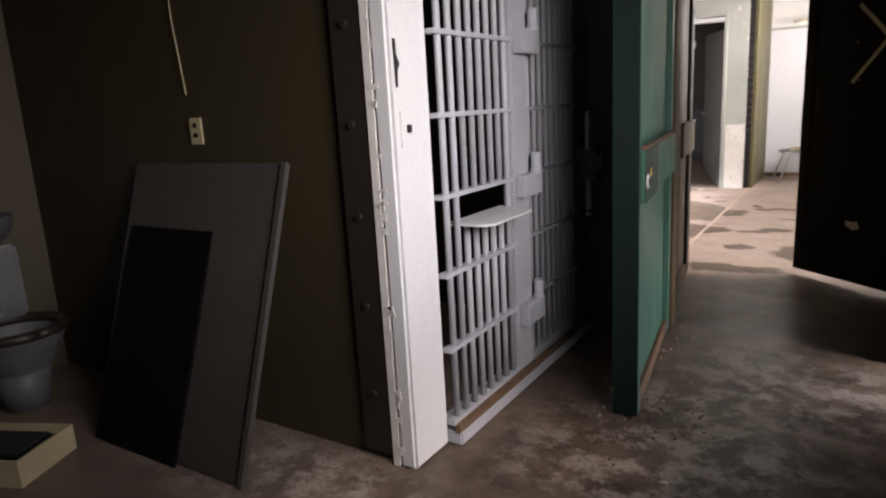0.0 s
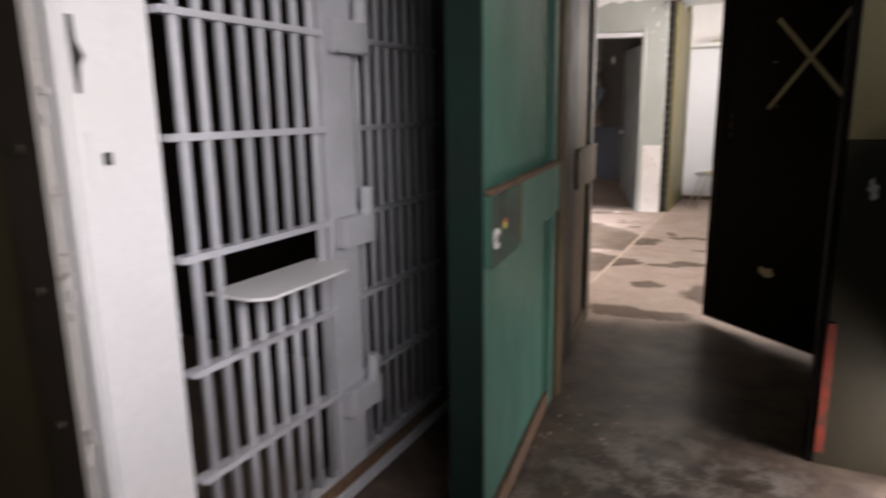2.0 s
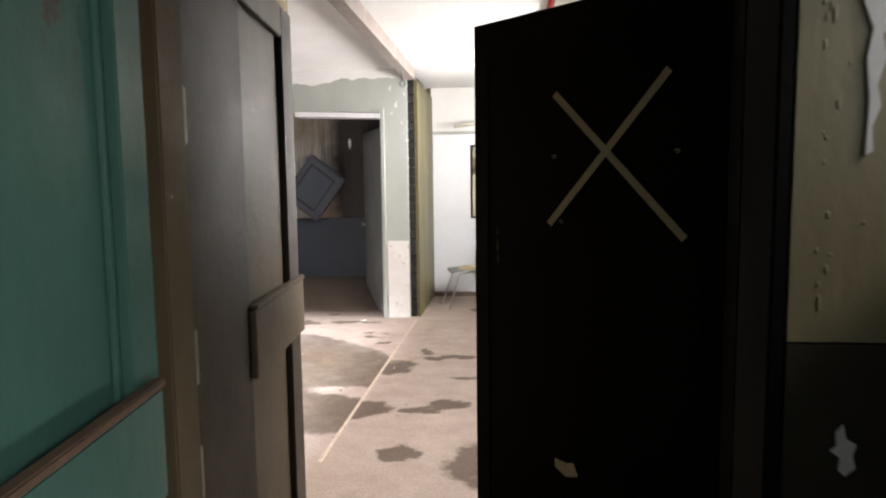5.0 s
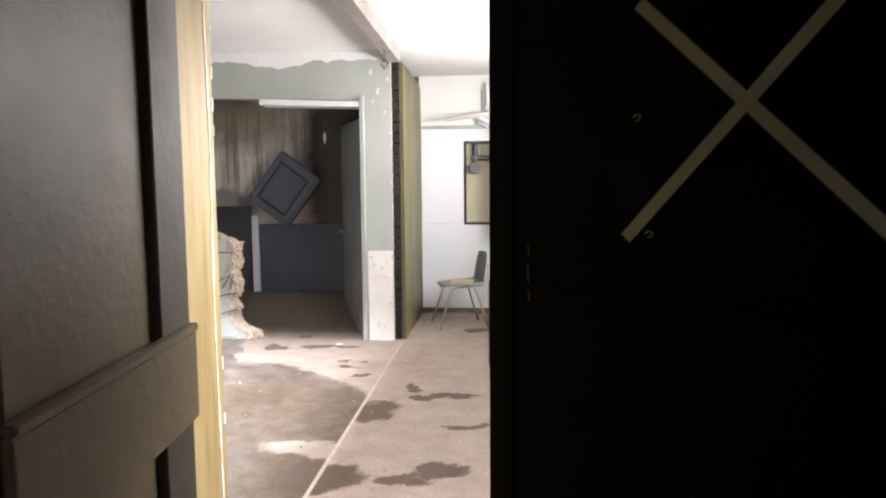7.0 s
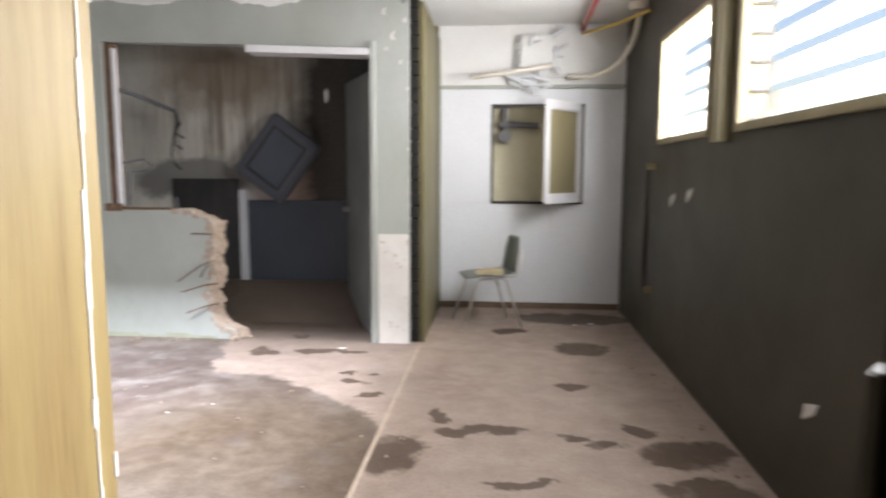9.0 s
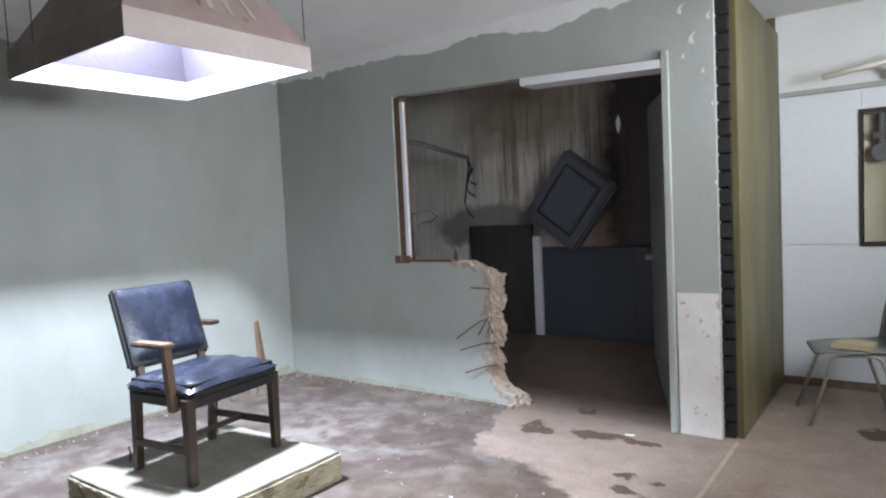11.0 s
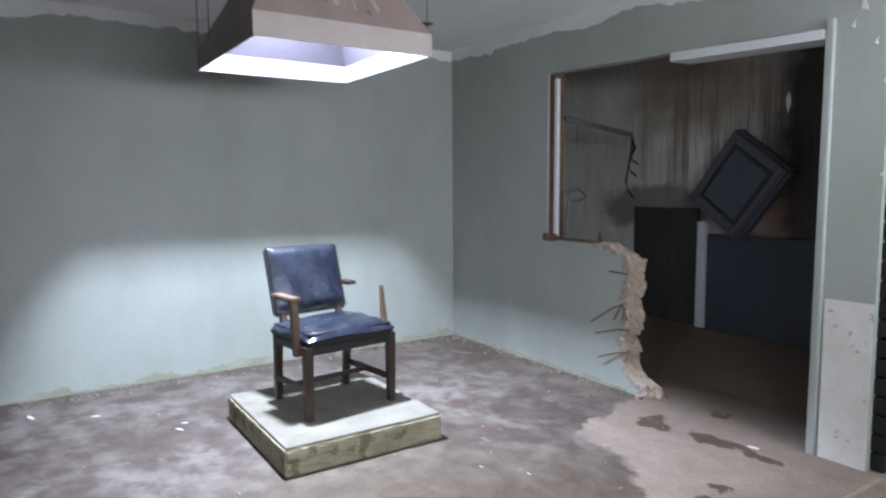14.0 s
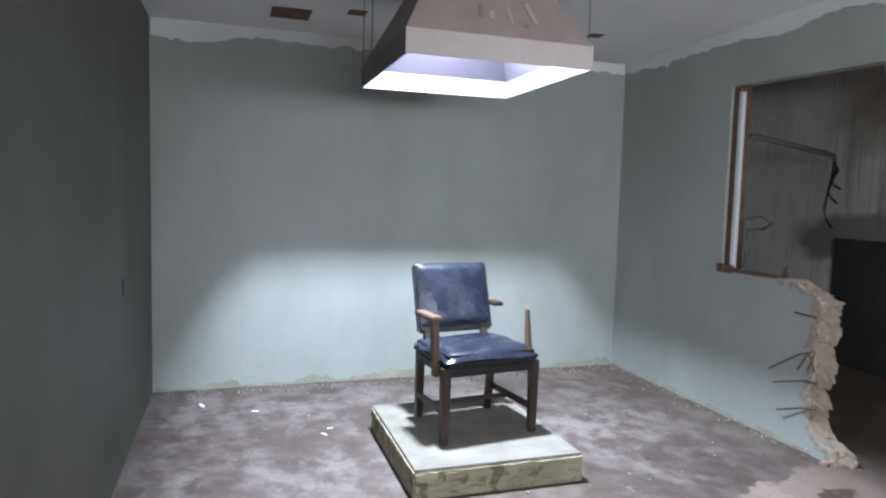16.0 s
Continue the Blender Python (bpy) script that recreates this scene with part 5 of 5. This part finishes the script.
solid("long_pipe", tube([(-1.65, 10.95, 2.20), (-1.3, 10.98, 2.25), (-0.9, 11.0, 2.31)], 0.02), "pipe", "broken cream pipe hanging before the wall", "pipe", smooth=True)
rb = random.Random(21)
jb = bmesh.new()
for k in range(34):
    p0 = Vector((rb.uniform(-1.25, -0.85), rb.uniform(11.02, 11.16), rb.uniform(2.05, 2.6)))
    rod(jb, p0, p0 + Vector((rb.uniform(-0.2, 0.2), rb.uniform(-0.04, 0.02), rb.uniform(-0.12, 0.12))), rb.uniform(0.006, 0.02), seg=6)
solid("torn_fitting", jb, "panelwhite", "torn fitting with a tangle of wires and strips", "wires", "stuff")
solid("fitting_box", boxes((-1.2, -0.9, 11.08, 11.198, 2.3, 2.6), bevel=0.01), "ceiling", "broken white box on the alcove wall", "box")
solid("ceiling_vent", boxes((-1.13, -0.87, 9.82, 9.90, H - 0.012, H - 0.001)), "black", "narrow dark slot in the ceiling", "vent")
solid("ceiling_hook", tube([(-2.02, 9.2, 2.6), (-2.02, 9.2, 2.52), (-1.99, 9.2, 2.48), (-2.02, 9.2, 2.44), (-2.05, 9.2, 2.48), (-2.02, 9.2, 2.52)], 0.008), "darksteel", "steel ring hook on the beam", "hook")
hn = thing("upright_pipe", "dark upright pipe with brackets on the olive wall", "pipe")
part("rod", rod(bmesh.new(), (-0.26, 9.86, 0.42), (-0.26, 9.86, 1.40), 0.02), "darkbrown", hn, smooth=True)
for z in (0.42, 1.36):
    part("bracket", boxes((-0.27, -0.201, 9.84, 9.88, z, z + 0.05)), "khaki", hn)
for y, z in ((7.2, 0.5), (8.9, 1.25), (9.3, 1.2)):
    solid("paint_flake", prism([(y, z), (y + 0.1, z - 0.03), (y + 0.12, z - 0.1), (y + 0.03, z - 0.05)], 0.003, lambda u, v, w: (-0.201 - w, u, v)), "barewhite", "white flaked spot on the olive wall", "paint flake")
for k, (x, z, w) in enumerate(((-2.26, 2.50, 0.05), (-2.20, 2.32, 0.06), (-2.13, 2.14, 0.03), (-2.08, 1.95, 0.025), (-2.24, 2.24, 0.03), (-2.10, 2.44, 0.04), (-2.07, 1.5, 0.02))):
    solid("paint_flake", prism([(x, z), (x + w * 0.6, z - w * 0.2), (x + w * 0.4, z + w * 0.5), (x + w * 0.7, z + w), (x + w * 0.1, z + w * 0.6)], 0.003, lambda u, v, q: (u, 9.739 - q, v)), "barewhite", "white flaked spot on the grey pillar", "paint flake")
ru = random.Random(31)
for k in range(6):
    x, y, r = -3.42 + ru.uniform(-0.06, 0.09), 9.74 + ru.uniform(-0.06, 0.08), ru.uniform(0.010, 0.026)
    bm = bmesh.new()
    bmesh.ops.create_icosphere(bm, subdivisions=1, radius=r)
    for v in bm.verts:
        v.co *= ru.uniform(0.7, 1.15)
        v.co.z = max(v.co.z, -r * 0.5)
    ob = solid("rubble", bm, "concrete", "lump of broken concrete by the wall", "rubble", group="rubble lumps")
    ob.matrix_world = pose(x, y, r * 0.5, 0, 0, ru.uniform(0, 180))
# plaster rubble and dust at the foot of the walls
dust = bmesh.new()
rd = random.Random(77)
for k in range(700):
    q = rd.random()
    if q < 0.35:
        x, y = -5.8 + abs(rd.gauss(0, 0.10)), rd.uniform(5.9, 9.7)
    elif q < 0.6:
        x, y = rd.uniform(-5.7, -3.4), 9.73 - abs(rd.gauss(0, 0.08))
    elif q < 0.75:
        x, y = -1.42 + rd.gauss(0, 0.10), 2.6 + rd.gauss(0, 0.14)
    elif q < 0.9:
        x, y = rd.uniform(-3.4, -2.1), 1.885 - abs(rd.gauss(0, 0.05))
    else:
        x, y = -0.25 - abs(rd.gauss(0, 0.12)), rd.uniform(7, 11)
    r = rd.uniform(0.003, 0.010)
    bmesh.ops.create_icosphere(dust, subdivisions=1, radius=r, matrix=pose(x, y, r * 0.2, rd.uniform(0, 180), rd.uniform(0, 180), 0) @ Matrix.Diagonal((1, 1, 0.5, 1)))
solid("plaster_crumbs", dust, "dirt", "fallen plaster crumbs along the walls", "crumbs", "stuff")
dr_rng = random.Random(5)
for k in range(9):
    y = 7.3 + k * 0.085 + dr_rng.uniform(-0.02, 0.02)
    a, l, w = dr_rng.uniform(0.05, 0.75), dr_rng.uniform(0.08, 0.3), dr_rng.uniform(0.006, 0.02)
    b = min(a + l, 0.97)

    def on_front(v, t):
        x = X1 + (TX1 - X1) * t
        yy = Y0 + (Y1 - Y0) * v
        ty = TY0 + (TY1 - TY0) * v
        return Vector((x + 0.002, yy + (ty - yy) * t, Z1 + (Z2 - Z1) * t + 0.002))

    v0 = (y - Y0) / (Y1 - Y0)
    q = [on_front(v0 - w, a + 0.03), on_front(v0, a), on_front(v0 + w, a + 0.04), on_front(v0 + w * 0.9, b), on_front(v0 - w * 0.7, b - 0.02)]
    part("paint_drip", sheet(q, (0.0015, 0, 0.0015)), "hoodrim" if k % 3 else "hoodside", hd)
